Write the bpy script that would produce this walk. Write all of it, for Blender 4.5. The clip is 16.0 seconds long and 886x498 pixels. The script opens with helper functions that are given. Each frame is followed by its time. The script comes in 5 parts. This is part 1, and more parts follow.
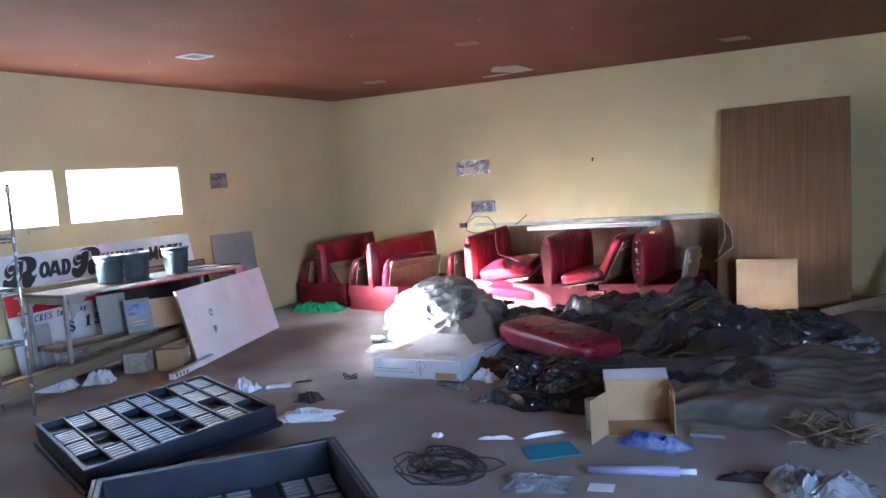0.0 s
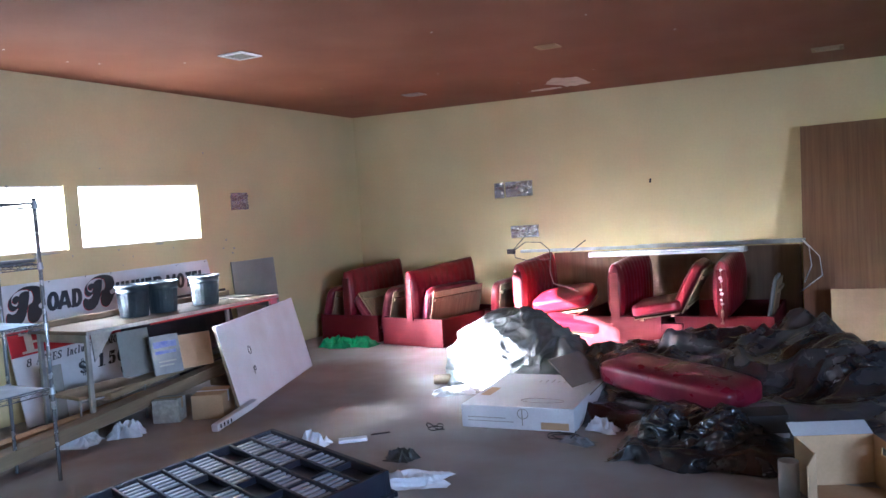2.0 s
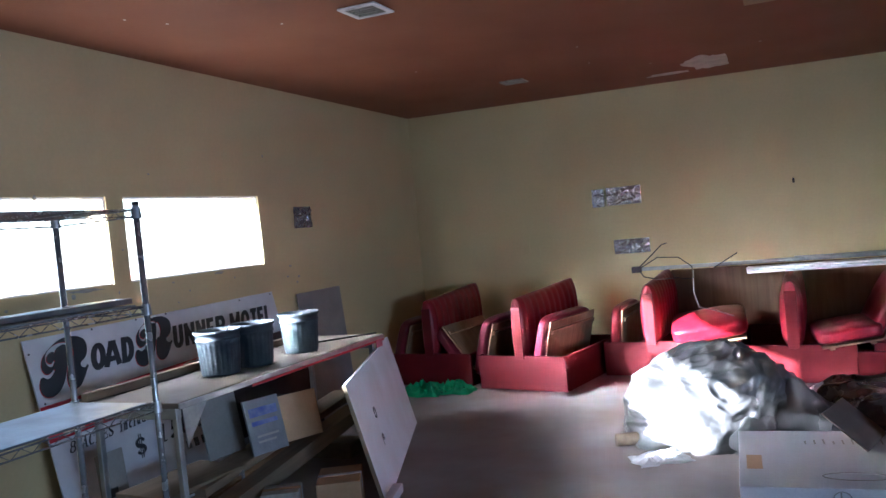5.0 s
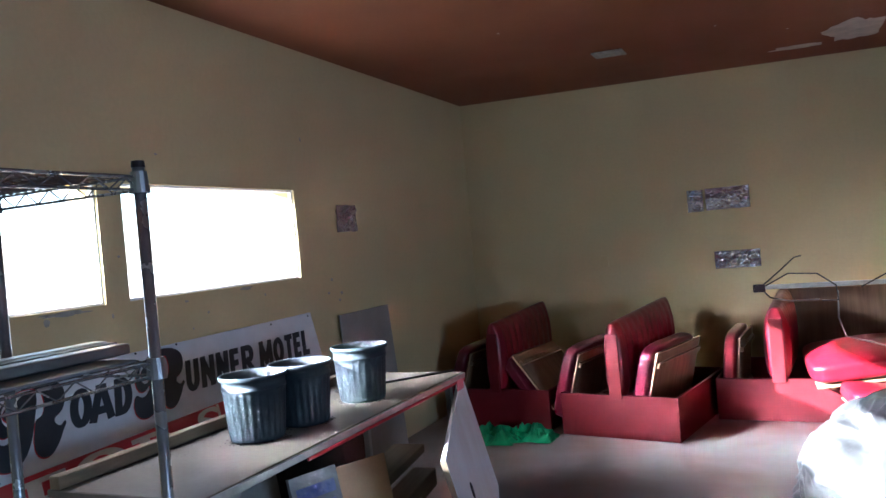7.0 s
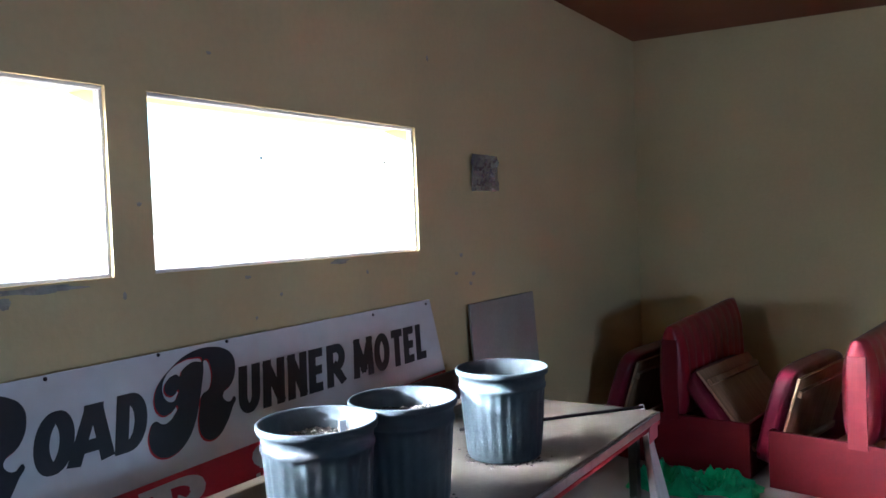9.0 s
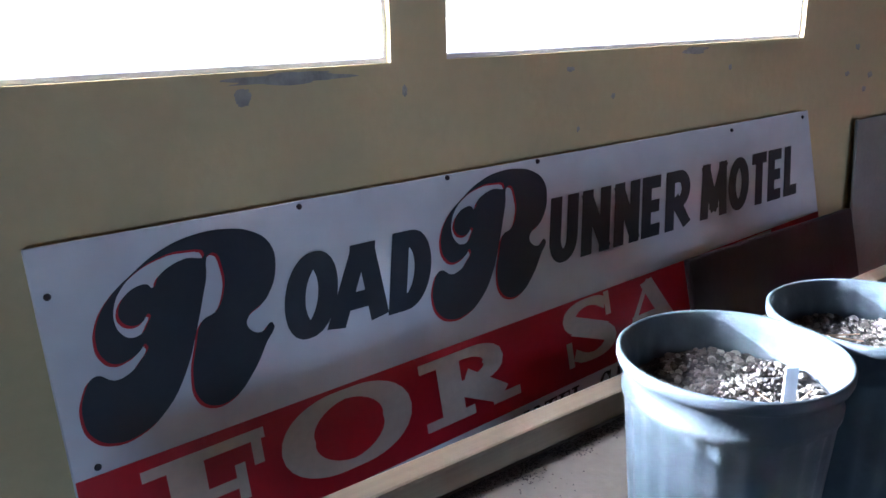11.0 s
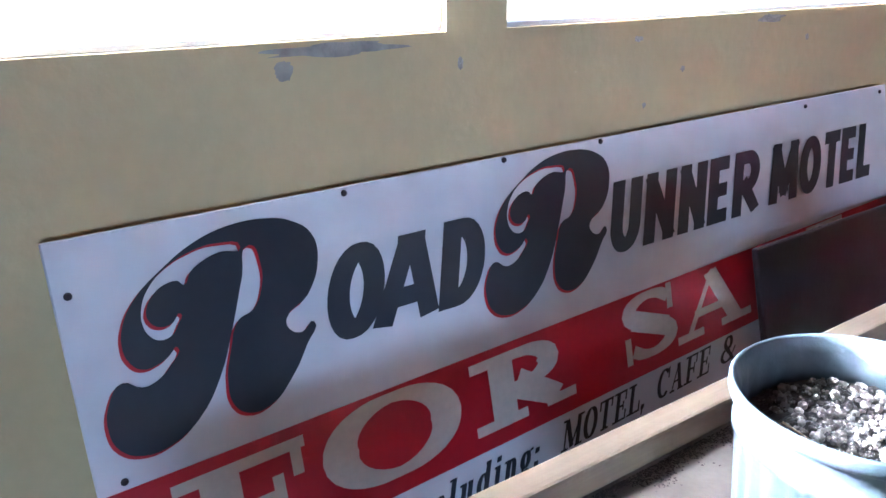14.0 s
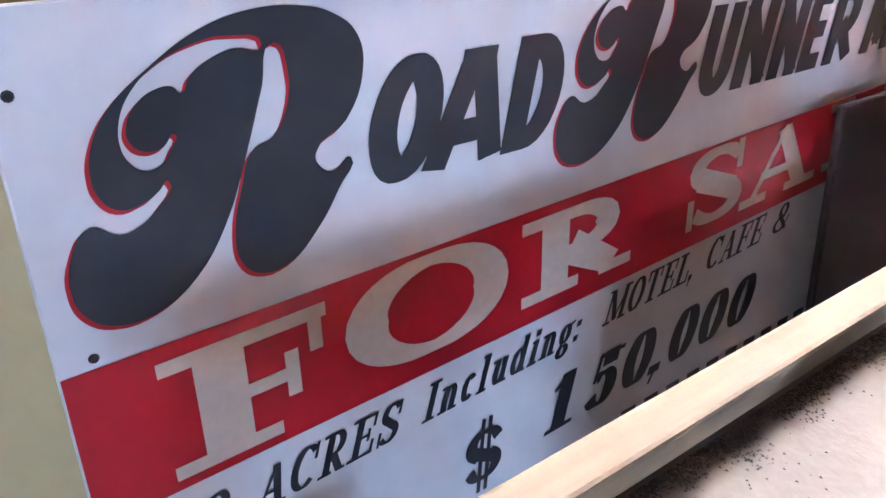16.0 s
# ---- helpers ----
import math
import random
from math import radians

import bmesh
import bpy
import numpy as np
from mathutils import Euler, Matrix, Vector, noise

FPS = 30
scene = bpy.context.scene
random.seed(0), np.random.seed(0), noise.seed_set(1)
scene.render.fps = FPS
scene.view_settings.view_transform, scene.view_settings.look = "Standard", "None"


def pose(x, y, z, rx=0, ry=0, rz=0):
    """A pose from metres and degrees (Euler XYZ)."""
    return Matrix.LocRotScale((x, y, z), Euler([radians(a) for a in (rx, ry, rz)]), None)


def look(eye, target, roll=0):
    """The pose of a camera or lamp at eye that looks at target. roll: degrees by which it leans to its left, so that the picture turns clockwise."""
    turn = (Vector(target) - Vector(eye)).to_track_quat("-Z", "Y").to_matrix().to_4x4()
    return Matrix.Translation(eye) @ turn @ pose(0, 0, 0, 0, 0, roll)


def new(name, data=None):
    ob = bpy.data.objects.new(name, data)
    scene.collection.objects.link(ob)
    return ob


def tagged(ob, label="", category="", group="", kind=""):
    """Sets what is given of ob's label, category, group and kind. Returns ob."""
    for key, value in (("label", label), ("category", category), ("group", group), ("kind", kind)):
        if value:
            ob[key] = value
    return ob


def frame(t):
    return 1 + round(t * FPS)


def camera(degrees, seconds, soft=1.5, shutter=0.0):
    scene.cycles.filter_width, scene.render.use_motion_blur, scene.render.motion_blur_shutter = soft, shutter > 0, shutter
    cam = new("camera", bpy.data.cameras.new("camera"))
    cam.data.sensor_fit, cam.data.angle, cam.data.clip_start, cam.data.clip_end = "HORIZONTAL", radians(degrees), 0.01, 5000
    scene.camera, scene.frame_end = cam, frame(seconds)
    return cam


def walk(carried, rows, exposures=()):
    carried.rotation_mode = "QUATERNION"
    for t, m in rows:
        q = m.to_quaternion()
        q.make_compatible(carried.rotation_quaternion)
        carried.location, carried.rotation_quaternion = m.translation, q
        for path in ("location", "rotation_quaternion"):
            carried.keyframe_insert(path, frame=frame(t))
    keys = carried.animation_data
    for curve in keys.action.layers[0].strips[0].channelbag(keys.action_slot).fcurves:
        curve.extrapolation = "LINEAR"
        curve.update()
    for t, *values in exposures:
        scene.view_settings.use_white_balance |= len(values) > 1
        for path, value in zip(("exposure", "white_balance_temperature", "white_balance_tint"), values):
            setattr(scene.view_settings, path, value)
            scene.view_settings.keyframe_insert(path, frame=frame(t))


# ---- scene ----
cam = camera(59.3, 16.0)
PATH = [
    (0, (7.868, -9.745, 1.606), (6.821, -8.049, 1.436), -4.3),
    (0.5, (7.532, -9.672, 1.606), (6.506, -7.962, 1.451), -4.3),
    (1, (7.182, -9.615, 1.6), (6.184, -7.887, 1.464), -4.0),
    (1.5, (6.835, -9.552, 1.59), (5.864, -7.808, 1.474), -3.8),
    (2, (6.483, -9.478, 1.594), (5.531, -7.722, 1.491), -4.0),
    (2.5, (6.096, -9.384, 1.602), (5.158, -7.62, 1.504), -4.4),
    (3, (5.674, -9.257, 1.595), (4.759, -7.481, 1.501), -5.2),
    (3.5, (5.247, -9.127, 1.596), (4.361, -7.337, 1.508), -5.8),
    (4, (4.897, -9.023, 1.612), (4.033, -7.221, 1.527), -5.8),
    (6.5, (3.267, -7.857, 1.621), (2.486, -6.015, 1.616), -5.4),
    (7, (3.048, -7.549, 1.623), (2.23, -5.723, 1.601), -5.0),
    (7.5, (2.86, -7.2, 1.633), (1.982, -5.404, 1.589), -4.4),
    (8, (2.628, -6.895, 1.622), (1.708, -5.12, 1.57), -3.9),
    (8.5, (2.375, -6.559, 1.623), (1.389, -4.821, 1.553), -2.5),
    (9, (2.189, -6.231, 1.588), (1.086, -4.564, 1.519), -2.2),
    (9.5, (1.976, -5.975, 1.573), (0.723, -4.422, 1.432), -1.5),
    (10, (1.772, -5.791, 1.554), (0.33, -4.436, 1.261), -1.5),
    (10.2, (1.678, -5.741, 1.552), (0.174, -4.48, 1.17), -1.8),
    (12.5, (1.308, -5.695, 1.549), (-0.212, -4.579, 0.881), -0.2),
    (13, (1.286, -5.679, 1.552), (-0.25, -4.584, 0.887), -0.5),
    (13.5, (1.26, -5.681, 1.571), (-0.27, -4.588, 0.889), -0.2),
    (14, (1.248, -5.673, 1.563), (-0.292, -4.588, 0.892), -0.7),
    (14.5, (1.199, -5.655, 1.544), (-0.333, -4.552, 0.883), -0.6),
    (15, (1.103, -5.644, 1.567), (-0.377, -4.493, 0.869), 1.5),
    (15.5, (0.924, -5.626, 1.537), (-0.450, -4.453, 0.679), 5.9),
    (16, (0.853, -5.641, 1.455), (-0.393, -4.526, 0.357), 7.8),
]
walk(cam, [(t, look(eye, target, roll)) for t, eye, target, roll in PATH],
     [(0, 5.22, 5180, 12), (2, 5.12, 5230, 13), (3, 4.85, 5230, 13), (4, 4.38, 5200, 13), (7, 3.84, 5200, 10), (9, 3.68, 5200, 9), (10.2, 3.48, 5170, 11), (12.5, 4.98, 4980, 12), (14.4, 5.1, 5000, 13), (15.4, 5.5, 5060, 15), (16, 5.7, 5520, 18)])

# world, sun and exposure
SUN_WAY = Vector((1.0, 0.74, -0.43)).normalized()
world = bpy.data.worlds.new("sky")
scene.world = world
world.use_nodes = True
_sky = world.node_tree.nodes.new("ShaderNodeTexSky")
_sky.sky_type = "NISHITA"
_sky.sun_disc = False
_sky.sun_elevation = radians(19)
_sky.sun_rotation = math.atan2(-SUN_WAY.x, -SUN_WAY.y)
_back = world.node_tree.nodes["Background"]
_back.inputs["Strength"].default_value = 0.05
world.node_tree.links.new(_sky.outputs["Color"], _back.inputs["Color"])
sun = new("sun", bpy.data.lights.new("sun", "SUN"))
sun.data.energy, sun.data.angle, sun.data.color = 5.0, radians(0.6), (1.0, 0.96, 0.90)
sun.matrix_world = look((0, 0, 30), Vector((0, 0, 30)) + SUN_WAY)


def window_light(name, centre, target, w, h, watts, color):
    """The sky's light in a window's opening."""
    ob = new(name, bpy.data.lights.new(name, "AREA"))
    ob.data.shape, ob.data.size, ob.data.size_y = "RECTANGLE", w, h
    ob.data.energy, ob.data.color = watts, color
    ob.matrix_world = look(centre, target)
    return ob


window_light("window_sky_1", (-0.13, -3.88, 1.755), (5, -3.88, 1.755), 1.42, 0.52, 0.15, (0.82, 0.91, 1.0))
window_light("window_sky_2", (-0.13, -5.54, 1.755), (5, -5.54, 1.755), 1.42, 0.52, 0.15, (0.82, 0.91, 1.0))
# Fill from the east: its window is unseen, assumed from the bluish floor light.
window_light("unseen_window_sky", (11.12, -9.9, 1.4), (5.0, -9.9, -0.9), 3.6, 1.6, 12.5, (0.55, 0.75, 1.0))


# materials
def material(name, color, rough=0.7, metal=0.0, vary=0.15, scale=6.0, bump=0.1, bump_scale=60.0, fine=0.06, spec=0.5, tint=None, by_piece=0.0):
    """A surface with broad stains, fine grain and relief. tint: the colour of its stains."""
    m = bpy.data.materials.new(name)
    m.use_nodes = True
    nt = m.node_tree
    N, L = nt.nodes, nt.links
    b = N["Principled BSDF"]
    b.inputs["Metallic"].default_value = metal
    b.inputs["Specular IOR Level"].default_value = spec
    co = N.new("ShaderNodeTexCoord")
    n1 = N.new("ShaderNodeTexNoise")
    n1.inputs["Scale"].default_value, n1.inputs["Detail"].default_value = scale, 6
    n2 = N.new("ShaderNodeTexNoise")
    n2.inputs["Scale"].default_value, n2.inputs["Detail"].default_value = bump_scale, 4
    L.new(co.outputs["Object"], n1.inputs["Vector"])
    L.new(co.outputs["Object"], n2.inputs["Vector"])
    r1 = N.new("ShaderNodeMapRange")
    r1.inputs["From Min"].default_value, r1.inputs["From Max"].default_value = 0.35, 0.72
    L.new(n1.outputs["Fac"], r1.inputs["Value"])
    mix = N.new("ShaderNodeMix")
    mix.data_type = "RGBA"
    t = tint or tuple(c * (1 - 2.2 * vary) for c in color)
    mix.inputs["A"].default_value = (*color, 1)
    mix.inputs["B"].default_value = (*[color[i] + (t[i] - color[i]) * min(1.0, 0.45 + vary) for i in range(3)], 1)
    L.new(r1.outputs["Result"], mix.inputs["Factor"])
    hsv = N.new("ShaderNodeHueSaturation")
    r2 = N.new("ShaderNodeMapRange")
    r2.inputs["To Min"].default_value, r2.inputs["To Max"].default_value = 1 - 2 * fine, 1 + 2 * fine
    L.new(n2.outputs["Fac"], r2.inputs["Value"])
    L.new(mix.outputs["Result"], hsv.inputs["Color"])
    if by_piece:
        info = N.new("ShaderNodeObjectInfo")
        r3 = N.new("ShaderNodeMapRange")
        r3.inputs["To Min"].default_value, r3.inputs["To Max"].default_value = 1 - by_piece, 1 + by_piece
        L.new(info.outputs["Random"], r3.inputs["Value"])
        mul = N.new("ShaderNodeMath")
        mul.operation = "MULTIPLY"
        L.new(r2.outputs["Result"], mul.inputs[0])
        L.new(r3.outputs["Result"], mul.inputs[1])
        L.new(mul.outputs[0], hsv.inputs["Value"])
    else:
        L.new(r2.outputs["Result"], hsv.inputs["Value"])
    L.new(hsv.outputs["Color"], b.inputs["Base Color"])
    r4 = N.new("ShaderNodeMapRange")
    r4.inputs["To Min"].default_value, r4.inputs["To Max"].default_value = max(0.03, rough - 0.12), min(1.0, rough + 0.12)
    L.new(n1.outputs["Fac"], r4.inputs["Value"])
    L.new(r4.outputs["Result"], b.inputs["Roughness"])
    if bump:
        bp = N.new("ShaderNodeBump")
        bp.inputs["Strength"].default_value, bp.inputs["Distance"].default_value = bump, 0.01
        L.new(n2.outputs["Fac"], bp.inputs["Height"])
        L.new(bp.outputs["Normal"], b.inputs["Normal"])
    return m


def wood(name, light, dark, rough=0.55, along="Z", scale=9.0, stretch=0.06):
    """Grain that runs along one axis of the object."""
    m = material(name, light, rough, bump=0.05)
    nt = m.node_tree
    N, L = nt.nodes, nt.links
    co = N.new("ShaderNodeTexCoord")
    mp = N.new("ShaderNodeMapping")
    mp.inputs["Scale"].default_value = [stretch if a == along else 1.0 for a in "XYZ"]
    n = N.new("ShaderNodeTexNoise")
    n.inputs["Scale"].default_value, n.inputs["Detail"].default_value, n.inputs["Roughness"].default_value = scale * 4, 8, 0.7
    L.new(co.outputs["Object"], mp.inputs["Vector"])
    L.new(mp.outputs["Vector"], n.inputs["Vector"])
    ramp = N.new("ShaderNodeValToRGB")
    ramp.color_ramp.elements[0].position, ramp.color_ramp.elements[1].position = 0.35, 0.68
    ramp.color_ramp.elements[0].color, ramp.color_ramp.elements[1].color = (*dark, 1), (*light, 1)
    L.new(n.outputs["Fac"], ramp.inputs["Fac"])
    L.new(ramp.outputs["Color"], N["Principled BSDF"].inputs["Base Color"])
    return m


def glass(name, color=(1, 1, 1), rough=0.02):
    m = bpy.data.materials.new(name)
    m.use_nodes = True
    b = m.node_tree.nodes["Principled BSDF"]
    b.inputs["Base Color"].default_value = (*color, 1)
    b.inputs["Roughness"].default_value = rough
    b.inputs["Transmission Weight"].default_value = 1.0
    b.inputs["IOR"].default_value = 1.2
    return m


PAINT = material("wall_paint", (0.615, 0.49, 0.26), 0.75, vary=0.10, scale=1.1, bump=0.12, bump_scale=35, fine=0.03, tint=(0.53, 0.41, 0.22))
CEIL = material("ceiling_paint", (0.25, 0.083, 0.030), 0.8, vary=0.25, scale=1.3, bump=0.25, bump_scale=90, fine=0.08, tint=(0.20, 0.068, 0.028))
CARPET = material("carpet", (0.34, 0.315, 0.305), 0.95, vary=0.35, scale=1.4, bump=0.6, bump_scale=220, fine=0.16, spec=0.1, tint=(0.225, 0.165, 0.145))
DIRT = material("desert_soil", (0.42, 0.34, 0.26), 0.95, vary=0.2, scale=0.3, bump=0.4, bump_scale=20)
RED = material("red_vinyl", (0.24, 0.006, 0.016), 0.33, vary=0.2, scale=5, bump=0.12, bump_scale=45, fine=0.06)
WINE = material("wine_vinyl", (0.155, 0.007, 0.022), 0.3, vary=0.2, scale=6, bump=0.12, bump_scale=45, fine=0.06)
REDPAINT = material("red_laminate", (0.10, 0.003, 0.006), 0.6, vary=0.2, scale=3, bump=0.06, bump_scale=60, spec=0.2)
PLYWOOD = wood("raw_plywood", (0.34, 0.22, 0.12), (0.22, 0.13, 0.07), 0.75, "X")
DOORWOOD = wood("stained_door", (0.215, 0.105, 0.045), (0.13, 0.06, 0.024), 0.5, "Z", 7, 0.03)
BEAM = wood("pale_timber", (0.235, 0.172, 0.105), (0.165, 0.115, 0.07), 0.75, "Y", 6, 0.05)
WHITE = material("white_laminate", (0.78, 0.77, 0.80), 0.45, vary=0.08, scale=2.5, bump=0.03, tint=(0.6, 0.52, 0.5))
TABLEPAINT = material("table_top_paint", (0.125, 0.102, 0.080), 0.6, vary=0.30, scale=4, bump=0.1, fine=0.1, tint=(0.10, 0.076, 0.056))
SIGNWHITE = material("sign_white", (0.63, 0.63, 0.665), 0.35, vary=0.05, scale=2, bump=0.02, bump_scale=12)
SIGNRED = material("sign_red", (0.42, 0.010, 0.019), 0.35, vary=0.1, scale=3, bump=0.02)
SIGNBLACK = material("sign_black", (0.017, 0.020, 0.029), 0.42, vary=0.06, scale=1.5, bump=0.0)
SIGNCREAM = material("sign_cream", (0.55, 0.47, 0.40), 0.4, vary=0.1, scale=5, bump=0.02)
POTGREY = material("pot_plastic", (0.025, 0.035, 0.043), 0.62, vary=0.3, scale=9, bump=0.1, bump_scale=70, tint=(0.052, 0.061, 0.068), spec=0.25)
SOIL = material("potting_soil", (0.045, 0.037, 0.031), 0.95, vary=0.4, scale=40, bump=0.8, bump_scale=150, fine=0.3)
BLACKFILM = material("black_plastic_film", (0.016, 0.016, 0.018), 0.27, vary=0.5, scale=3, bump=0.3, bump_scale=14, tint=(0.05, 0.052, 0.056), spec=0.8)
# Paler copy of the black film, with the sun's glare in its colour.
BAGFILM = material("sunlit_black_film", (0.105, 0.104, 0.103), 0.4, vary=0.3, scale=4, bump=0.18, bump_scale=9, tint=(0.05, 0.05, 0.05), spec=0.6)
CHARCOAL = material("charcoal_card", (0.035, 0.034, 0.037), 0.7, vary=0.2, scale=5, bump=0.03)
WAINSCOT = wood("brown_wall_panel", (0.20, 0.115, 0.06), (0.13, 0.07, 0.035), 0.6, "Z", 5, 0.05)
TARP = material("dusty_tarp", (0.105, 0.104, 0.094), 0.5, vary=0.5, scale=3.5, bump=0.2, bump_scale=12, tint=(0.23, 0.21, 0.18))
CARTON = material("brown_cardboard", (0.42, 0.27, 0.15), 0.85, vary=0.12, scale=5, bump=0.05, tint=(0.34, 0.21, 0.11))
WHITECARTON = material("white_cardboard", (0.55, 0.545, 0.575), 0.6, vary=0.08, scale=4, bump=0.03)
CRATE = material("dark_crate_plastic", (0.011, 0.013, 0.024), 0.38, vary=0.3, scale=6, bump=0.06, tint=(0.026, 0.028, 0.04), spec=0.35)
CHROME = material("worn_chrome", (0.50, 0.51, 0.54), 0.25, metal=0.7, vary=0.15, scale=20, bump=0.03)
STEEL = material("dull_steel", (0.42, 0.43, 0.45), 0.45, metal=0.9, vary=0.2, scale=10, bump=0.03)
FOIL = material("crinkled_foil", (0.50, 0.51, 0.57), 0.18, metal=0.75, vary=0.1, scale=12, bump=0.7, bump_scale=40)
CLODS = material("soil_clods", (0.10, 0.085, 0.072), 0.95, vary=0.3, scale=60, bump=0.5, bump_scale=300, fine=0.2)
_n, _l = CLODS.node_tree.nodes, CLODS.node_tree.links
_g = _n.new("ShaderNodeNewGeometry")
_r = _n.new("ShaderNodeValToRGB")
_r.color_ramp.elements[0].color, _r.color_ramp.elements[1].color = (0.022, 0.017, 0.014, 1), (0.19, 0.17, 0.145, 1)
_r.color_ramp.elements.new(0.6).color = (0.10, 0.084, 0.07, 1)
_l.new(_g.outputs["Random Per Island"], _r.inputs["Fac"])
_l.new(_r.outputs["Color"], _n["Principled BSDF"].inputs["Base Color"])
PAPER = material("white_paper", (0.74, 0.75, 0.80), 0.8, vary=0.08, scale=8, bump=0.03)
GREEN = material("green_cloth", (0.015, 0.34, 0.12), 0.85, vary=0.3, scale=7, bump=0.4, bump_scale=120)
TEAL = material("teal_card", (0.012, 0.22, 0.34), 0.6, vary=0.08, scale=6, bump=0.02)
WIRE = material("brown_cable", (0.028, 0.022, 0.02), 0.5, vary=0.2, bump=0.0)
GREYBOARD = material("grey_hardboard", (0.30, 0.28, 0.26), 0.75, vary=0.15, scale=3, bump=0.05)
DARKPANEL = material("dark_brown_panel", (0.022, 0.013, 0.016), 0.5, vary=0.2, scale=4, bump=0.05, spec=0.3)
LILAC = material("lilac_tube_plastic", (0.30, 0.27, 0.42), 0.5, vary=0.1, scale=6, bump=0.03)
BLUEPRINT = material("blue_wrapper", (0.03, 0.06, 0.30), 0.35, vary=0.3, scale=9, bump=0.3, bump_scale=40, tint=(0.35, 0.37, 0.45))
CLEARFILM = material("clear_plastic_film", (0.22, 0.225, 0.25), 0.2, vary=0.2, scale=8, bump=0.4, bump_scale=30)
PLASTER = material("torn_plaster", (0.75, 0.68, 0.60), 0.9, vary=0.2, scale=8, bump=0.3, bump_scale=40)
STRAW = material("dry_twigs", (0.20, 0.13, 0.075), 0.8, vary=0.3, scale=20, bump=0.2)
DUSTDARK = material("spilled_soil", (0.05, 0.04, 0.035), 0.95, vary=0.3, scale=60, bump=0.6, bump_scale=160)
SCUFF = material("grey_plaster_patch", (0.42, 0.39, 0.34), 0.85, vary=0.25, scale=25, bump=0.3, bump_scale=60)
FLAPBROWN = material("dark_cardboard", (0.20, 0.145, 0.115), 0.85, vary=0.12, scale=5, bump=0.05)
LINER = material("dusty_shelf_liner", (0.17, 0.18, 0.21), 0.4, vary=0.25, scale=7, bump=0.04, tint=(0.10, 0.10, 0.11))
PINK = material("pink_paper", (0.62, 0.16, 0.20), 0.7, vary=0.1, scale=10, bump=0.02)
PANE = glass("window_glass")


# building helpers
def part(name, bm, mat, parent=None, label=""):
    me = bpy.data.meshes.new(name)
    bm.to_mesh(me)
    bm.free()
    for m in (mat if isinstance(mat, (list, tuple)) else [mat]):
        me.materials.append(m)
    ob = new(name, me)
    if parent is not None:
        ob.parent = parent
    if label:
        ob["label"] = label
    return ob


def thing(name, m, label, category, group="", kind=""):
    ob = new(name)
    ob.matrix_world = m
    return tagged(ob, label, category, group, kind)


def box(lo, hi, bevel=0.0, seg=1, bm=None, m=None):
    """A bevelled block between two corners, in a new or a given bmesh."""
    b = bmesh.new()
    bmesh.ops.create_cube(b, size=1)
    size = Vector(hi) - Vector(lo)
    mid = (Vector(hi) + Vector(lo)) / 2
    for v in b.verts:
        v.co = Vector((v.co.x * size.x, v.co.y * size.y, v.co.z * size.z)) + mid
    if bevel:
        bmesh.ops.bevel(b, geom=b.edges[:], offset=bevel, segments=seg, affect="EDGES", profile=0.6)
    if m is not None:
        b.transform(m)
    return join(bm, b) if bm is not None else b


def join(a, b):
    me = bpy.data.meshes.new("tmp")
    b.to_mesh(me)
    b.free()
    a.from_mesh(me)
    bpy.data.meshes.remove(me)
    return a


def tube(points, r, sides=8, bm=None, taper=1.0):
    """A round bar along a list of points."""
    b = bm if bm is not None else bmesh.new()
    pts = [Vector(p) for p in points]
    rings = []
    for i, p in enumerate(pts):
        d = (pts[min(i + 1, len(pts) - 1)] - pts[max(i - 1, 0)]).normalized()
        q = d.to_track_quat("Z", "Y")
        rr = r * (1 + (taper - 1) * i / max(1, len(pts) - 1))
        rings.append([b.verts.new(p + q @ Vector((rr * math.cos(2 * math.pi * k / sides), rr * math.sin(2 * math.pi * k / sides), 0))) for k in range(sides)])
    for a, c in zip(rings, rings[1:]):
        for k in range(sides):
            f = b.faces.new((a[k], a[(k + 1) % sides], c[(k + 1) % sides], c[k]))
            f.smooth = True
    b.faces.new(rings[0][::-1])
    b.faces.new(rings[-1])
    return b


def lathe(profile, sides=40, bm=None, wave=None):
    """A turned shell from (radius, height) pairs. wave(angle, height) adds to the radius."""
    b = bm if bm is not None else bmesh.new()
    rings = []
    for r, z in profile:
        ring = []
        for k in range(sides):
            a = 2 * math.pi * k / sides
            rr = r + (wave(a, z) if wave else 0)
            ring.append(b.verts.new((rr * math.cos(a), rr * math.sin(a), z)))
        rings.append(ring)
    for a, c in zip(rings, rings[1:]):
        for k in range(sides):
            f = b.faces.new((a[k], a[(k + 1) % sides], c[(k + 1) % sides], c[k]))
            f.smooth = True
    return b


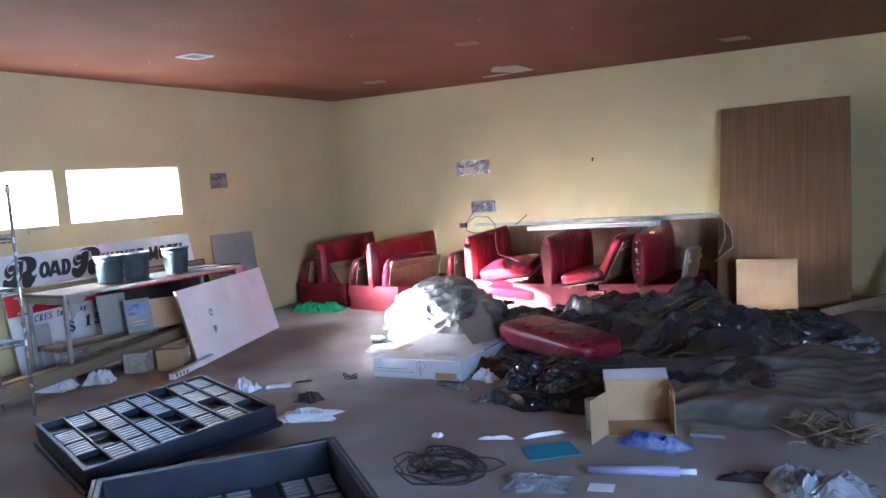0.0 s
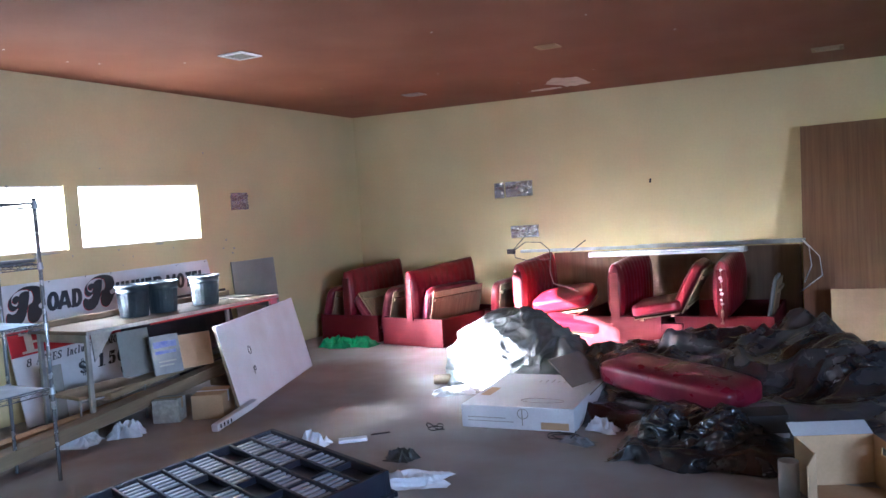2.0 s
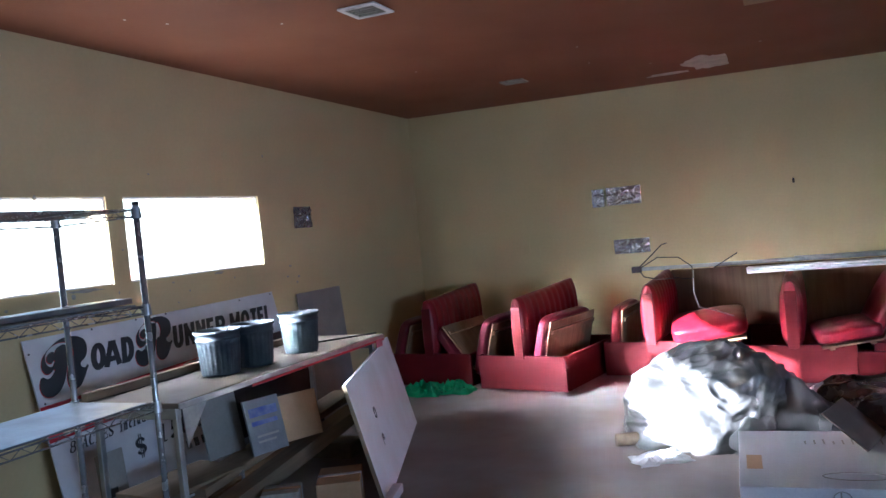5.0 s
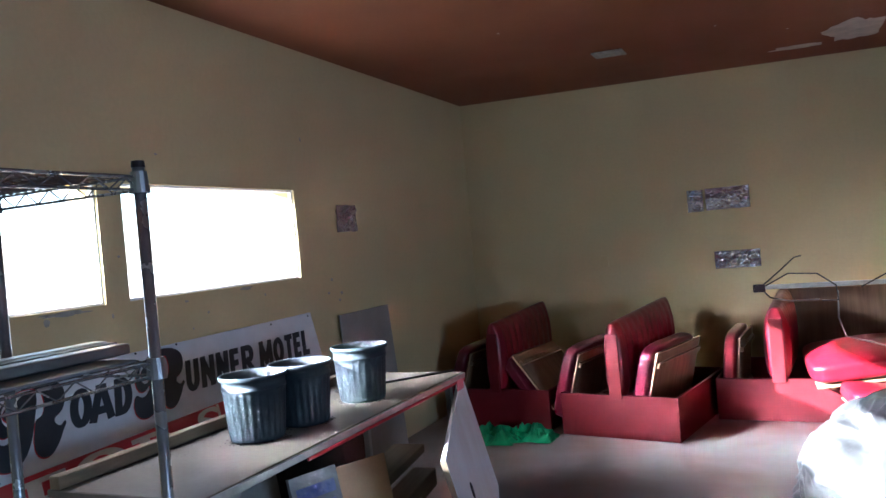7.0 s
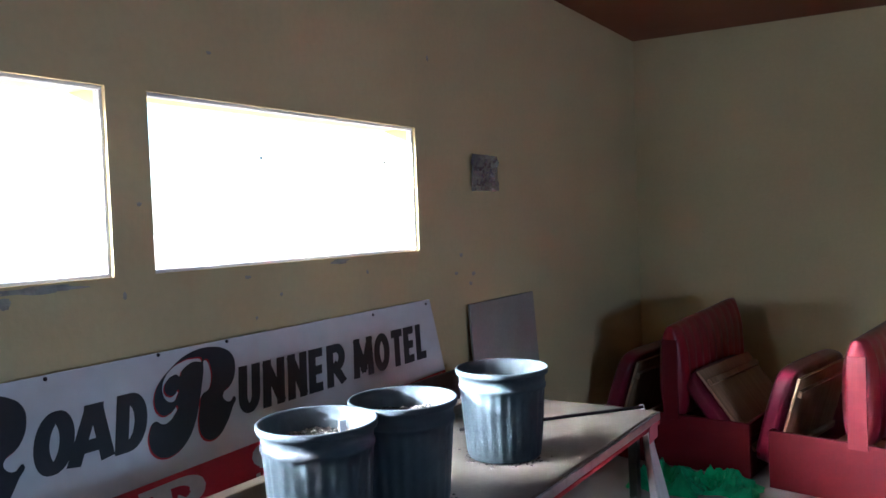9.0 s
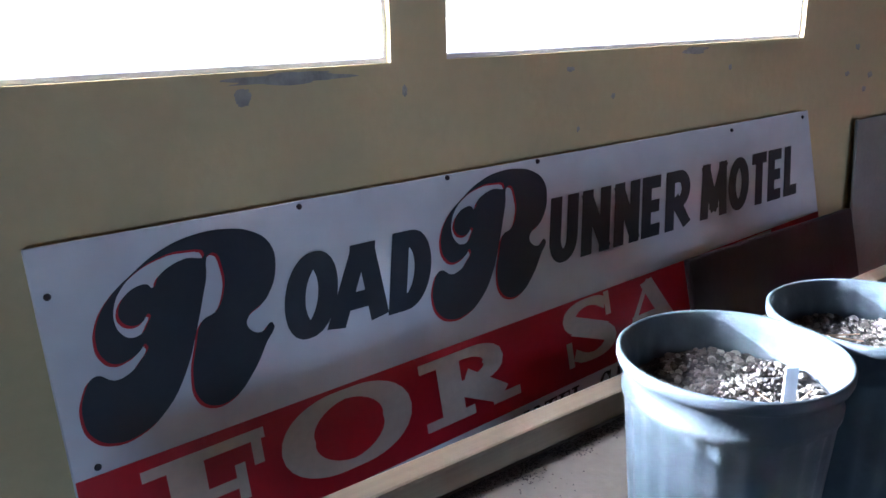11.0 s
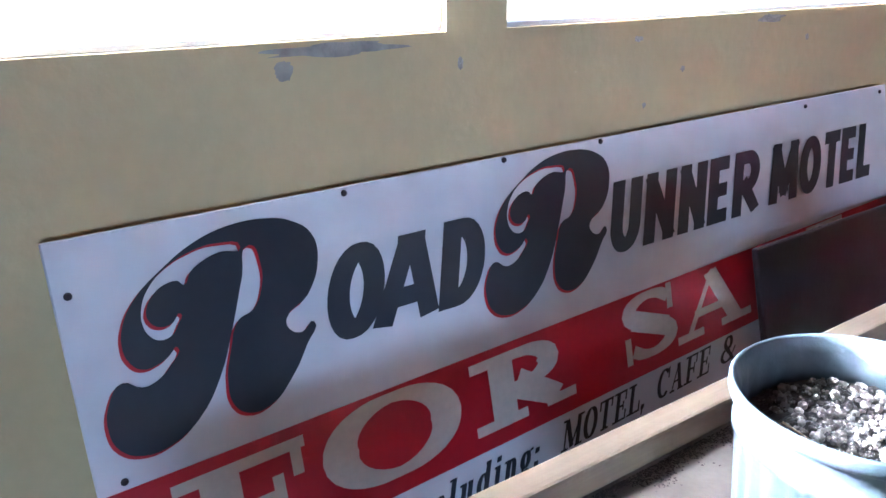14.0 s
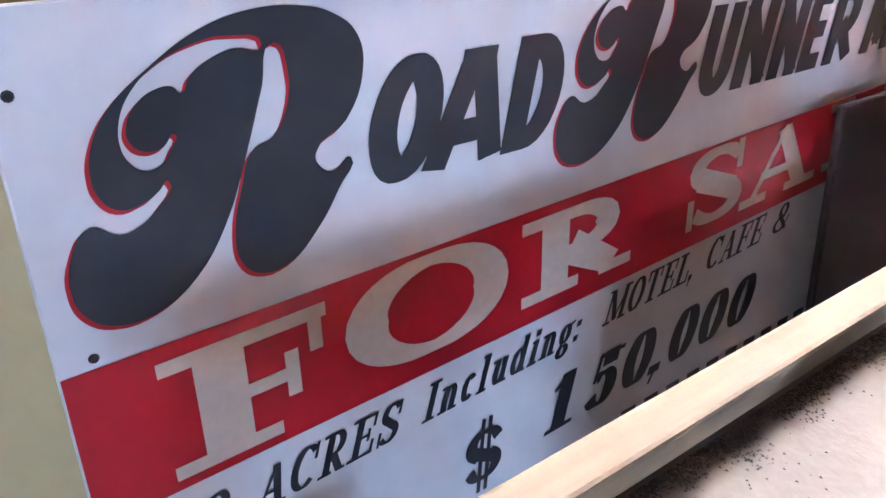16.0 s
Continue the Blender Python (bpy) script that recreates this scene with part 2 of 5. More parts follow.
def sheet(nx, ny, fn, smooth=True, thick=0.0):
    """A grid surface; fn(u, v), both 0 to 1, gives the place. thick: a second skin that far below."""
    b = bmesh.new()
    skins = []
    for off in ((0.0, -thick) if thick else (0.0,)):
        skins.append([[b.verts.new(Vector(fn(i / nx, j / ny)) + Vector((0, 0, off))) for j in range(ny + 1)] for i in range(nx + 1)])
    for s, g in enumerate(skins):
        for i in range(nx):
            for j in range(ny):
                q = (g[i][j], g[i + 1][j], g[i + 1][j + 1], g[i][j + 1])
                f = b.faces.new(q if s == 0 else q[::-1])
                f.smooth = smooth
    if thick:
        a, c = skins
        rim = [(i, 0) for i in range(nx)] + [(nx, j) for j in range(ny)] + [(i, ny) for i in range(nx, 0, -1)] + [(0, j) for j in range(ny, 0, -1)]
        for k in range(len(rim)):
            p, q = rim[k], rim[(k + 1) % len(rim)]
            b.faces.new((a[p[0]][p[1]], c[p[0]][p[1]], c[q[0]][q[1]], a[q[0]][q[1]]))
    return b


def pad(w, d, h, puff=0.35, n=14, power=5.0, crease=0.0):
    """A stuffed cushion: a rounded block, fuller in the middle, lying on z = 0."""
    b = bmesh.new()
    bmesh.ops.create_cube(b, size=2)
    bmesh.ops.subdivide_edges(b, edges=b.edges[:], cuts=n, use_grid_fill=True)
    for v in b.verts:
        c = v.co
        s = (abs(c.x) ** power + abs(c.y) ** power + abs(c.z) ** power) ** (1 / power)
        c = c / s
        full = (1 - puff) + puff * (1 - abs(c.x) ** 3) * (1 - abs(c.y) ** 3)
        wr = crease * noise.noise((c.x * 3.1, c.y * 3.1, c.z * 2))
        v.co = (c.x * w / 2, c.y * d / 2, (c.z * full + wr) * h / 2 + h / 2)
    for f in b.faces:
        f.smooth = True
    return b


def ridged(p, octaves=4):
    """Folds: sharp creases at several scales, 0 to 1."""
    s, a, f = 0.0, 0.5, 1.0
    for _ in range(octaves):
        s += a * (1 - abs(noise.noise(Vector(p) * f)) * 2.2)
        a, f = a * 0.55, f * 2.05
    return s


# the room: the window wall is x = 0, the booth wall y = 0
RX, RY, RZ = 11.0, -13.0, 3.3


def wall_with_holes(name, along, across, thick, u0, u1, holes, label):
    """An upright wall, its openings cut through. along: 'x' or 'y'; holes: (u0, u1, z0, z1)."""
    us = sorted({u0, u1, *[h[0] for h in holes], *[h[1] for h in holes]})
    b = bmesh.new()
    for a, c in zip(us, us[1:]):
        zs = [(0.0, RZ)]
        for h in holes:
            if h[0] <= a and c <= h[1]:
                zs = [(0.0, h[2]), (h[3], RZ)]
        for z0, z1 in zs:
            if z1 - z0 < 0.001:
                continue
            lo, hi = (((a, across, z0), (c, across + thick, z1)) if along == "x" else ((across, a, z0), (across + thick, c, z1)))
            box(lo, hi, bm=b)
    bmesh.ops.remove_doubles(b, verts=b.verts[:], dist=0.0001)
    ob = part(name, b, PAINT)
    return tagged(ob, label, "wall", kind="structure")


WIN1, WIN2 = (-4.63, -3.13, 1.455, 2.05), (-6.28, -4.78, 1.455, 2.05)
wall_with_holes("wall_west", "y", -0.2, 0.2, RY - 0.2, 0.2, [WIN1, WIN2], "cream yellow painted plaster wall with two low wide windows")
wall_with_holes("wall_north", "x", 0.0, 0.2, 0.0, RX + 0.2, [], "cream yellow painted plaster wall behind the booths")
wall_with_holes("wall_east", "y", RX, 0.2, RY - 0.2, 0.0, [(-11.7, -8.1, 0.6, 2.2)], "cream yellow plaster wall with an assumed wide window")
wall_with_holes("wall_south", "x", RY - 0.2, 0.2, 0.0, RX, [], "cream yellow painted plaster rear wall")
tagged(part("floor", box((-0.2, RY - 0.2, -0.15), (RX + 0.2, 0.2, 0.0)), CARPET), "worn grey-brown carpet floor, stained and dusty", "floor", kind="structure")


def ceiling_z(x, y):
    """The ceiling falls slightly away from the window wall."""
    return 3.0 - 0.02 * x - 0.01 * y


_cb = box((0.0, RY, 0.0), (RX, 0.0, 1.0))
for v in _cb.verts:
    v.co.z = ceiling_z(v.co.x, v.co.y) if v.co.z < 0.5 else RZ - 0.05
tagged(part("roof", box((-0.2, RY - 0.2, RZ), (RX + 0.2, 0.2, RZ + 0.15)), GREYBOARD), "flat grey roof slab over the room", "roof", kind="structure")
tagged(part("ceiling", _cb, CEIL), "rust brown painted textured ceiling", "ceiling", kind="structure")
tagged(part("ground", box((-600, -600, -0.5), (600, 600, -0.2)), DIRT), "pale dry dusty ground outside the windows", "ground", kind="structure")


def window(name, along, u0, u1, z0, z1, at, label, e=0.012):
    w = thing(name, pose(0, 0, 0), label, "window", kind="structure")
    def b3(a, b, c, d, t0, t1):
        return ((a, at + t0, c), (b, at + t1, d)) if along == "x" else ((at + t0, a, c), (at + t1, b, d))
    fr = bmesh.new()
    for a, b, c, d in ((u0, u1, z0, z0 + e), (u0, u1, z1 - e, z1), (u0, u0 + e, z0 + e, z1 - e), (u1 - e, u1, z0 + e, z1 - e)):
        box(*b3(a, b, c, d, 0, 0.03), bevel=0.002, bm=fr)
    part("window_frame", fr, WHITE, w, "thin pale painted window frame")
    p = part("pane", box(*b3(u0 + e, u1 - e, z0 + e, z1 - e, 0.012, 0.017)), PANE, w)
    p.visible_shadow = False
    return w


window("window_1", "y", *WIN1, -0.045, "low wide window, glaring white with daylight")
window("window_2", "y", *WIN2, -0.045, "low wide window, glaring white with daylight")
# This window lies out of view; it is added for the fill light.
window("unseen_window", "y", -11.7, -8.1, 0.6, 2.2, RX + 0.13, "unseen wide window, assumed in the far side wall")


# the signboard behind the table
SIGN_W, SIGN_H = 2.44, 1.22
_lean = Vector((-0.22, 0, 1)).normalized()
SIGN_M = Matrix.Translation((0.292, -5.535, 0.004)) @ pose(0, 0, 0, 0.45, 0, 0) @ Matrix((Vector((0, 1, 0)), _lean, Vector((0, 1, 0)).cross(_lean))).transposed().to_4x4()
sign = thing("motel_sign", SIGN_M, "white motel sale signboard with black and red lettering, leaning", "sign")
part("sign_sheet", box((0.008, 0, -0.012), (SIGN_W, SIGN_H, 0.0), 0.002), SIGNWHITE, sign)
def on_board(u, v, z):
    """A place on the board: u from its left edge, v down from its top edge."""
    return (u, SIGN_H - v, z)


_bb = bmesh.new()
_bb.faces.new([_bb.verts.new(on_board(u, v, 0.0012)) for u, v in ((0.010, 0.624), (SIGN_W - 0.002, 0.545), (SIGN_W - 0.002, 0.350), (0.010, 0.406))])
part("red_band", _bb, SIGNRED, sign, "red painted band")


def arc(cx, cy, rx, ry, a0, a1, n=14):
    return [(cx + rx * math.cos(radians(a0 + (a1 - a0) * k / n)), cy + ry * math.sin(radians(a0 + (a1 - a0) * k / n))) for k in range(n + 1)]


# strokes of each letter in a unit box; k: thick, n: thin, a: by the stroke's slope
BLOCK = {
    "O": [("a", arc(.5, .5, .5, .5, 0, 360, 28))],
    "A": [("k", [(0, 0), (.40, 1)]), ("k", [(.60, 1), (1, 0)]), ("n", [(.2, .24), (.8, .24)]), ("n", [(.36, .97), (.64, .97)])],
    "D": [("k", [(0, 0), (0, 1)]), ("a", [(0, 1), (.35, 1)] + arc(.35, .5, .65, .5, 90, -90) + [(0, 0)])],
    "U": [("a", [(0, 1), (0, .33)] + arc(.5, .33, .5, .33, 180, 360) + [(1, 1)])],
    "N": [("k", [(0, 0), (0, 1)]), ("k", [(0, 1), (1, 0)]), ("k", [(1, 0), (1, 1)])],
    "E": [("k", [(0, 0), (0, 1)]), ("n", [(0, 1), (1, 1)]), ("n", [(0, .5), (.9, .5)]), ("n", [(0, 0), (1, 0)])],
    "R": [("k", [(0, 0), (0, 1)]), ("a", [(0, 1), (.5, 1)] + arc(.55, .72, .45, .28, 90, -90) + [(0, .44)]), ("k", [(.4, .44), (1, 0)])],
    "M": [("k", [(0, 0), (0.06, 1)]), ("k", [(.06, 1), (.5, .15)]), ("k", [(.5, .15), (.94, 1)]), ("k", [(.94, 1), (1, 0)])],
    "T": [("n", [(0, 1), (1, 1)]), ("k", [(.5, 0), (.5, 1)])],
    "L": [("k", [(0, 0), (0, 1)]), ("n", [(0, 0), (1, 0)])],
}
ROMAN = {
    "F": [("k", [(.26, 0), (.26, 1)]), ("n", [(0, 1), (1, 1)]), ("n", [(.26, .5), (.78, .5)]), ("n", [(0, 0), (.62, 0)]), ("n", [(.96, 1), (.96, .70)]), ("n", [(.78, .34), (.78, .66)])],
    "O": [("a", arc(.5, .5, .5, .5, 0, 360, 36))],
    "R": [("k", [(.22, 0), (.22, 1)]), ("n", [(0, 1), (.5, 1)]), ("a", arc(.48, .74, .36, .26, 90, -90)), ("n", [(.5, .48), (.22, .48)]), ("k", [(.44, .48), (.88, .02)]), ("n", [(0, 0), (.46, 0)]), ("n", [(.76, 0), (1.02, 0)])],
    "S": [("a", arc(.5, .76, .40, .24, 35, 235)), ("k", [(.2, .64), (.8, .36)]), ("a", arc(.5, .24, .40, .24, 55, -145)), ("n", [(.86, 1), (.86, .7)]), ("n", [(.1, 0), (.1, .32)])],
    "A": [("n", [(.1, 0), (.5, 1)]), ("k", [(.5, 1), (.88, 0)]), ("n", [(.24, .34), (.74, .34)]), ("n", [(-.04, 0), (.28, 0)]), ("n", [(.64, 0), (1.06, 0)])],
    "L": [("k", [(.26, 0), (.26, 1)]), ("n", [(0, 1), (.55, 1)]), ("n", [(0, 0), (1, 0)]), ("n", [(.98, 0), (.98, .32)])],
    "E": [("k", [(.26, 0), (.26, 1)]), ("n", [(0, 1), (.95, 1)]), ("n", [(.26, .5), (.75, .5)]), ("n", [(0, 0), (1, 0)]), ("n", [(.94, 1), (.94, .72)]), ("n", [(.98, 0), (.98, .3)]), ("n", [(.75, .38), (.75, .62)])],
    "C": [("a", arc(.55, .5, .52, .5, 50, 310, 24)), ("n", [(.92, 1), (.92, .66)])],
    "I": [("k", [(.5, 0), (.5, 1)]), ("n", [(.05, 1), (.95, 1)]), ("n", [(.05, 0), (.95, 0)])],
    "n": [("k", [(.2, 0), (.2, .66)]), ("a", [(.2, .42)] + arc(.5, .42, .3, .24, 180, 0) + [(.8, 0)]), ("n", [(0, .66), (.2, .66)]), ("n", [(0, 0), (.4, 0)]), ("n", [(.62, 0), (1, 0)])],
    "c": [("a", arc(.55, .33, .45, .33, 50, 310, 20))],
    "l": [("k", [(.5, 0), (.5, 1)]), ("n", [(.05, 1), (.5, 1)]), ("n", [(.05, 0), (.95, 0)])],
    "u": [("a", [(.2, .66), (.2, .24)] + arc(.48, .24, .28, .24, 180, 360) + [(.78, .24)]), ("k", [(.8, 0), (.8, .66)]), ("n", [(0, .66), (.2, .66)]), ("n", [(.6, .66), (.8, .66)]), ("n", [(.8, 0), (1, 0)])],
    "d": [("a", arc(.42, .33, .38, .33, 0, 360, 24)), ("k", [(.82, 0), (.82, 1)]), ("n", [(.6, 1), (.82, 1)]), ("n", [(.82, 0), (1, 0)])],
    "i": [("k", [(.5, 0), (.5, .66)]), ("n", [(.1, .66), (.5, .66)]), ("n", [(.05, 0), (.95, 0)]), ("k", [(.5, .86), (.5, .96)])],
    "g": [("a", arc(.42, .40, .36, .25, 0, 360, 22)), ("a", arc(.46, -.12, .42, .17, 0, 360, 22)), ("n", [(.7, .62), (.98, .68)]), ("n", [(.2, .17), (.25, .04)])],
    ":": [("k", [(.5, .02), (.5, .13)]), ("k", [(.5, .48), (.5, .59)])],
    ",": [("k", [(.5, .10), (.5, 0)]), ("n", [(.55, .02), (.25, -.2)])],
    "M": [("n", [(.1, 0), (.1, 1)]), ("k", [(.1, 1), (.5, .05)]), ("n", [(.5, .05), (.88, 1)]), ("k", [(.88, 0), (.88, 1)]), ("n", [(-.04, 0), (.25, 0)]), ("n", [(.72, 0), (1.04, 0)]), ("n", [(-.04, 1), (.1, 1)]), ("n", [(.88, 1), (1.04, 1)])],
    "T": [("k", [(.5, 0), (.5, 1)]), ("n", [(0, 1), (1, 1)]), ("n", [(.25, 0), (.75, 0)]), ("n", [(.02, 1), (.02, .74)]), ("n", [(.98, 1), (.98, .74)])],
    "&": [("a", arc(.42, .76, .24, .24, -60, 240, 18)), ("k", [(.22, .66), (.9, 0)]), ("a", arc(.40, .26, .38, .26, 110, 330, 18)), ("n", [(.72, .14), (.92, .48)])],
    "8": [("a", arc(.5, .75, .36, .25, 0, 360, 22)), ("a", arc(.5, .26, .46, .26, 0, 360, 22))],
    "$": [("a", arc(.5, .66, .42, .20, 20, 235)), ("k", [(.2, .58), (.8, .42)]), ("a", arc(.5, .34, .42, .20, 55, -160)), ("n", [(.42, -.04), (.42, 1.04)]), ("n", [(.6, -.04), (.6, 1.04)])],
    "1": [("k", [(.6, 0), (.6, 1)]), ("n", [(.1, 0), (1.1, 0)]), ("n", [(.6, .98), (.12, .8)])],
    "5": [("n", [(.2, .97), (.95, .97)]), ("k", [(.3, .92), (.9, .92)]), ("n", [(.22, 1), (.16, .52)]), ("a", arc(.42, .31, .46, .31, 130, -150, 22))],
    "0": [("a", arc(.5, .5, .5, .5, 0, 360, 30))],
}


def letter(face, c, u0, u1, v0, v1, mat, thick, thin, shear, slope=0.0, z=0.0026):
    """One brush letter: u0 to u1 on the baseline v1, its top at v0, leaning by shear; slope: the rise of the line of writing."""
    w, h = u1 - u0, v1 - v0
    b = bmesh.new()
    for n, (kind, pts) in enumerate(face[c]):
        edge = thin if kind == "n" and face is ROMAN else thick
        P = [Vector((edge / 2 + x * (w - edge), thin / 2 + y * (h - thin))) for x, y in pts]
        closed = (P[0] - P[-1]).length < 1e-6
        if not closed:
            P[0] = P[0] + (P[0] - P[1]).normalized() * thin * 0.5
            P[-1] = P[-1] + (P[-1] - P[-2]).normalized() * thin * 0.5
        rows = []
        for k, p in enumerate(P):
            a = P[-2] if closed and k == 0 else P[max(k - 1, 0)]
            e = P[1] if closed and k == len(P) - 1 else P[min(k + 1, len(P) - 1)]
            d = (e - a).normalized()
            t = thick if kind == "k" else thin if kind == "n" else thin + (thick - thin) * abs(d.y) ** 1.3
            side = Vector((-d.y, d.x)) * t / 2
            row = []
            for q in (p + side, p - side):
                y = q.y if c in "g,$" else min(max(q.y, 0.0), h * 0.97 if c == "A" else h)
                row.append(b.verts.new(on_board(u0 + q.x + shear * y, v1 - y - slope * (q.x + u0), z + 0.00006 * n)))
            rows.append(row)
        for r, q in zip(rows, rows[1:]):
            b.faces.new((r[0], q[0], q[1], r[1]))
    bmesh.ops.recalc_face_normals(b, faces=b.faces[:])
    if b.faces[0].normal.z < 0:
        bmesh.ops.reverse_faces(b, faces=b.faces[:])
    for f in b.faces:
        if f.normal.z < 0:
            f.normal_flip()
    return part("letter", b, mat, sign)


def line(face, text, cells, v0, v1, mat, thick, thin, shear, slope=0.0):
    for c, (u0, u1) in zip(text, cells):
        letter(face, c, u0, u1, v0, v1, mat, thick, thin, shear, slope)


def spread(text, u0, u1, gap, widths):
    """Cells of a line of writing between u0 and u1."""
    ws = [widths.get(c, 1.0) for c in text]
    unit = (u1 - u0) / (sum(ws) + gap * (len(ws) - 1))
    cells, u = [], u0
    for wd in ws:
        cells.append((u, u + wd * unit))
        u += (wd + gap) * unit
    return cells


OUTER = [(0.316, 0.064), (0.330, 0.098), (0.323, 0.145), (0.302, 0.175), (0.274, 0.186), (0.253, 0.230), (0.237, 0.285), (0.240, 0.327), (0.262, 0.349), (0.304, 0.348), (0.350, 0.312), (0.388, 0.262), (0.409, 0.224), (0.383, 0.237), (0.363, 0.228), (0.358, 0.208), (0.406, 0.174), (0.437, 0.113), (0.432, 0.067), (0.398, 0.038), (0.350, 0.025), (0.286, 0.025), (0.224, 0.041), (0.166, 0.073), (0.117, 0.110), (0.093, 0.145), (0.085, 0.178), (0.090, 0.205), (0.108, 0.223), (0.136, 0.221), (0.155, 0.211), (0.167, 0.202), (0.150, 0.230), (0.124, 0.248), (0.102, 0.251), (0.073, 0.235), (0.050, 0.260), (0.040, 0.305), (0.051, 0.340), (0.081, 0.360), (0.131, 0.358), (0.181, 0.329), (0.225, 0.274), (0.262, 0.196), (0.295, 0.113)]
INNER = [(0.301, 0.065), (0.262, 0.050), (0.215, 0.055), (0.175, 0.071), (0.143, 0.096), (0.126, 0.124), (0.122, 0.154), (0.129, 0.173), (0.142, 0.184), (0.162, 0.182), (0.176, 0.166), (0.183, 0.150), (0.168, 0.162), (0.146, 0.163), (0.132, 0.149), (0.132, 0.131), (0.147, 0.109), (0.170, 0.097), (0.189, 0.097), (0.197, 0.105), (0.210, 0.088), (0.235, 0.073), (0.266, 0.065)]


def swash_r(u0, u1, v0, v1, mat, dz, du=0.0, dv=0.0):
    """The large curled initial."""
    cu = bpy.data.curves.new("swash_letter", "CURVE")
    cu.dimensions, cu.fill_mode, cu.resolution_u = "2D", "BOTH", 4
    for pts in (OUTER, INNER):
        sp = cu.splines.new("BEZIER")
        sp.bezier_points.add(len(pts) - 1)
        sp.use_cyclic_u = True
        for p, (a, c) in zip(sp.bezier_points, pts):
            p.co = (u0 + du + (a - 0.040) / 0.397 * (u1 - u0), SIGN_H - (v0 + dv + (c - 0.025) / 0.335 * (v1 - v0)), 0)
            p.handle_left_type = p.handle_right_type = "AUTO"
    tmp = new("tmp", cu)
    me = bpy.data.meshes.new_from_object(tmp.evaluated_get(bpy.context.evaluated_depsgraph_get()))
    bpy.data.objects.remove(tmp)
    b = bmesh.new()
    b.from_mesh(me)
    bpy.data.meshes.remove(me)
    for v in b.verts:
        v.co.z = dz
    return part("swash_letter", b, mat, sign)


for box4 in ((0.043, 0.437, 0.028, 0.360), (0.792, 1.181, 0.016, 0.328)):
    swash_r(*box4, SIGNRED, 0.0018, -0.005, 0.004)
    swash_r(*box4, SIGNBLACK, 0.0026)
line(BLOCK, "OAD", ((0.420, 0.541), (0.524, 0.668), (0.671, 0.781)), 0.106, 0.278, SIGNBLACK, 0.046, 0.036, 0.25)
line(BLOCK, "UNNER", ((1.152, 1.254), (1.268, 1.378), (1.394, 1.498), (1.508, 1.592), (1.612, 1.725)), 0.106, 0.272, SIGNBLACK, 0.041, 0.034, 0.25)
line(BLOCK, "MOTEL", ((1.778, 1.912), (1.918, 2.028), (2.040, 2.128), (2.134, 2.215), (2.230, 2.312)), 0.107, 0.268, SIGNBLACK, 0.040, 0.034, 0.25)
letter(ROMAN, "F", 0.113, 0.350, 0.430, 0.608, SIGNCREAM, 0.070, 0.021, 0.0, 0.03)
letter(ROMAN, "O", 0.377, 0.692, 0.418, 0.588, SIGNCREAM, 0.076, 0.020, 0.0, 0.03)
letter(ROMAN, "R", 0.722, 1.0, 0.430, 0.587, SIGNCREAM, 0.066, 0.022, 0.0, 0.03)
letter(ROMAN, "S", 1.155, 1.382, 0.420, 0.584, SIGNCREAM, 0.050, 0.020, 0.0, 0.03)
letter(ROMAN, "A", 1.372, 1.650, 0.424, 0.590, SIGNCREAM, 0.058, 0.020, 0.0, 0.03)
letter(ROMAN, "L", 1.70, 1.88, 0.424, 0.588, SIGNCREAM, 0.058, 0.020, 0.0, 0.03)
letter(ROMAN, "E", 1.95, 2.15, 0.424, 0.588, SIGNCREAM, 0.058, 0.020, 0.0, 0.03)
SMALL = {"I": 0.55, "l": 0.5, "i": 0.5, ":": 0.3, ",": 0.3, "M": 1.35, "8": 0.75, "n": 0.8, "c": 0.65, "u": 0.8, "d": 0.8, "g": 0.75}
for text, u0, u1 in (("8", 0.115, 0.165), ("ACRES", 0.206, 0.456), ("Including:", 0.502, 0.868), ("MOTEL,", 0.938, 1.215), ("CAFE", 1.258, 1.466), ("&", 1.512, 1.580)):
    line(ROMAN, text, spread(text, u0, u1, 0.10, SMALL), 0.656, 0.725, SIGNBLACK, 0.0125, 0.005, 0.32, 0.05)
letter(ROMAN, "$", 0.580, 0.680, 0.770, 0.915, SIGNBLACK, 0.026, 0.009, 0.1, 0.02)
line(ROMAN, "150,000", ((0.78, 0.855), (0.890, 0.988), (0.998, 1.094), (1.096, 1.130), (1.150, 1.243), (1.256, 1.352), (1.366, 1.462)), 0.764, 0.884, SIGNBLACK, 0.038, 0.009, 0.28, 0.025)
for k in range(11):
    part("letter", box((1.02 + 0.075 * k, SIGN_H - 0.975, 0.001), (1.065 + 0.075 * k, SIGN_H - 0.915, 0.0022)), SIGNBLACK, sign)
for u, v in ((0.03, 0.085), (0.51, 0.012), (0.885, 0.008), (1.168, 0.008), (1.99, 0.02), (2.40, 0.02), (0.05, 0.392)):
    sc = bmesh.new()
    bmesh.ops.create_cone(sc, cap_ends=True, segments=10, radius1=0.0065, radius2=0.0045, depth=0.004)
    sc.transform(pose(u, SIGN_H - v, 0.002))
    part("screw", sc, DARKPANEL, sign)

panel = thing("laminate_panel", pose(0.375, -3.93, 0.0, 0, -14.0, 0), "dark brown laminate panel with rounded corners leaning on the signboard", "panel")
part("panel_sheet", box((0.0, 0, 0), (0.02, 0.92, 0.905), 0.0095, 3), DARKPANEL, panel)
greyb = thing("grey_board", pose(0.10, -2.74, 0.0, 0, -4.0, 0), "grey hardboard sheet leaning on the yellow wall", "board")
part("board_sheet", box((0, 0, 0), (0.012, 0.74, 1.15), 0.002), GREYBOARD, greyb)

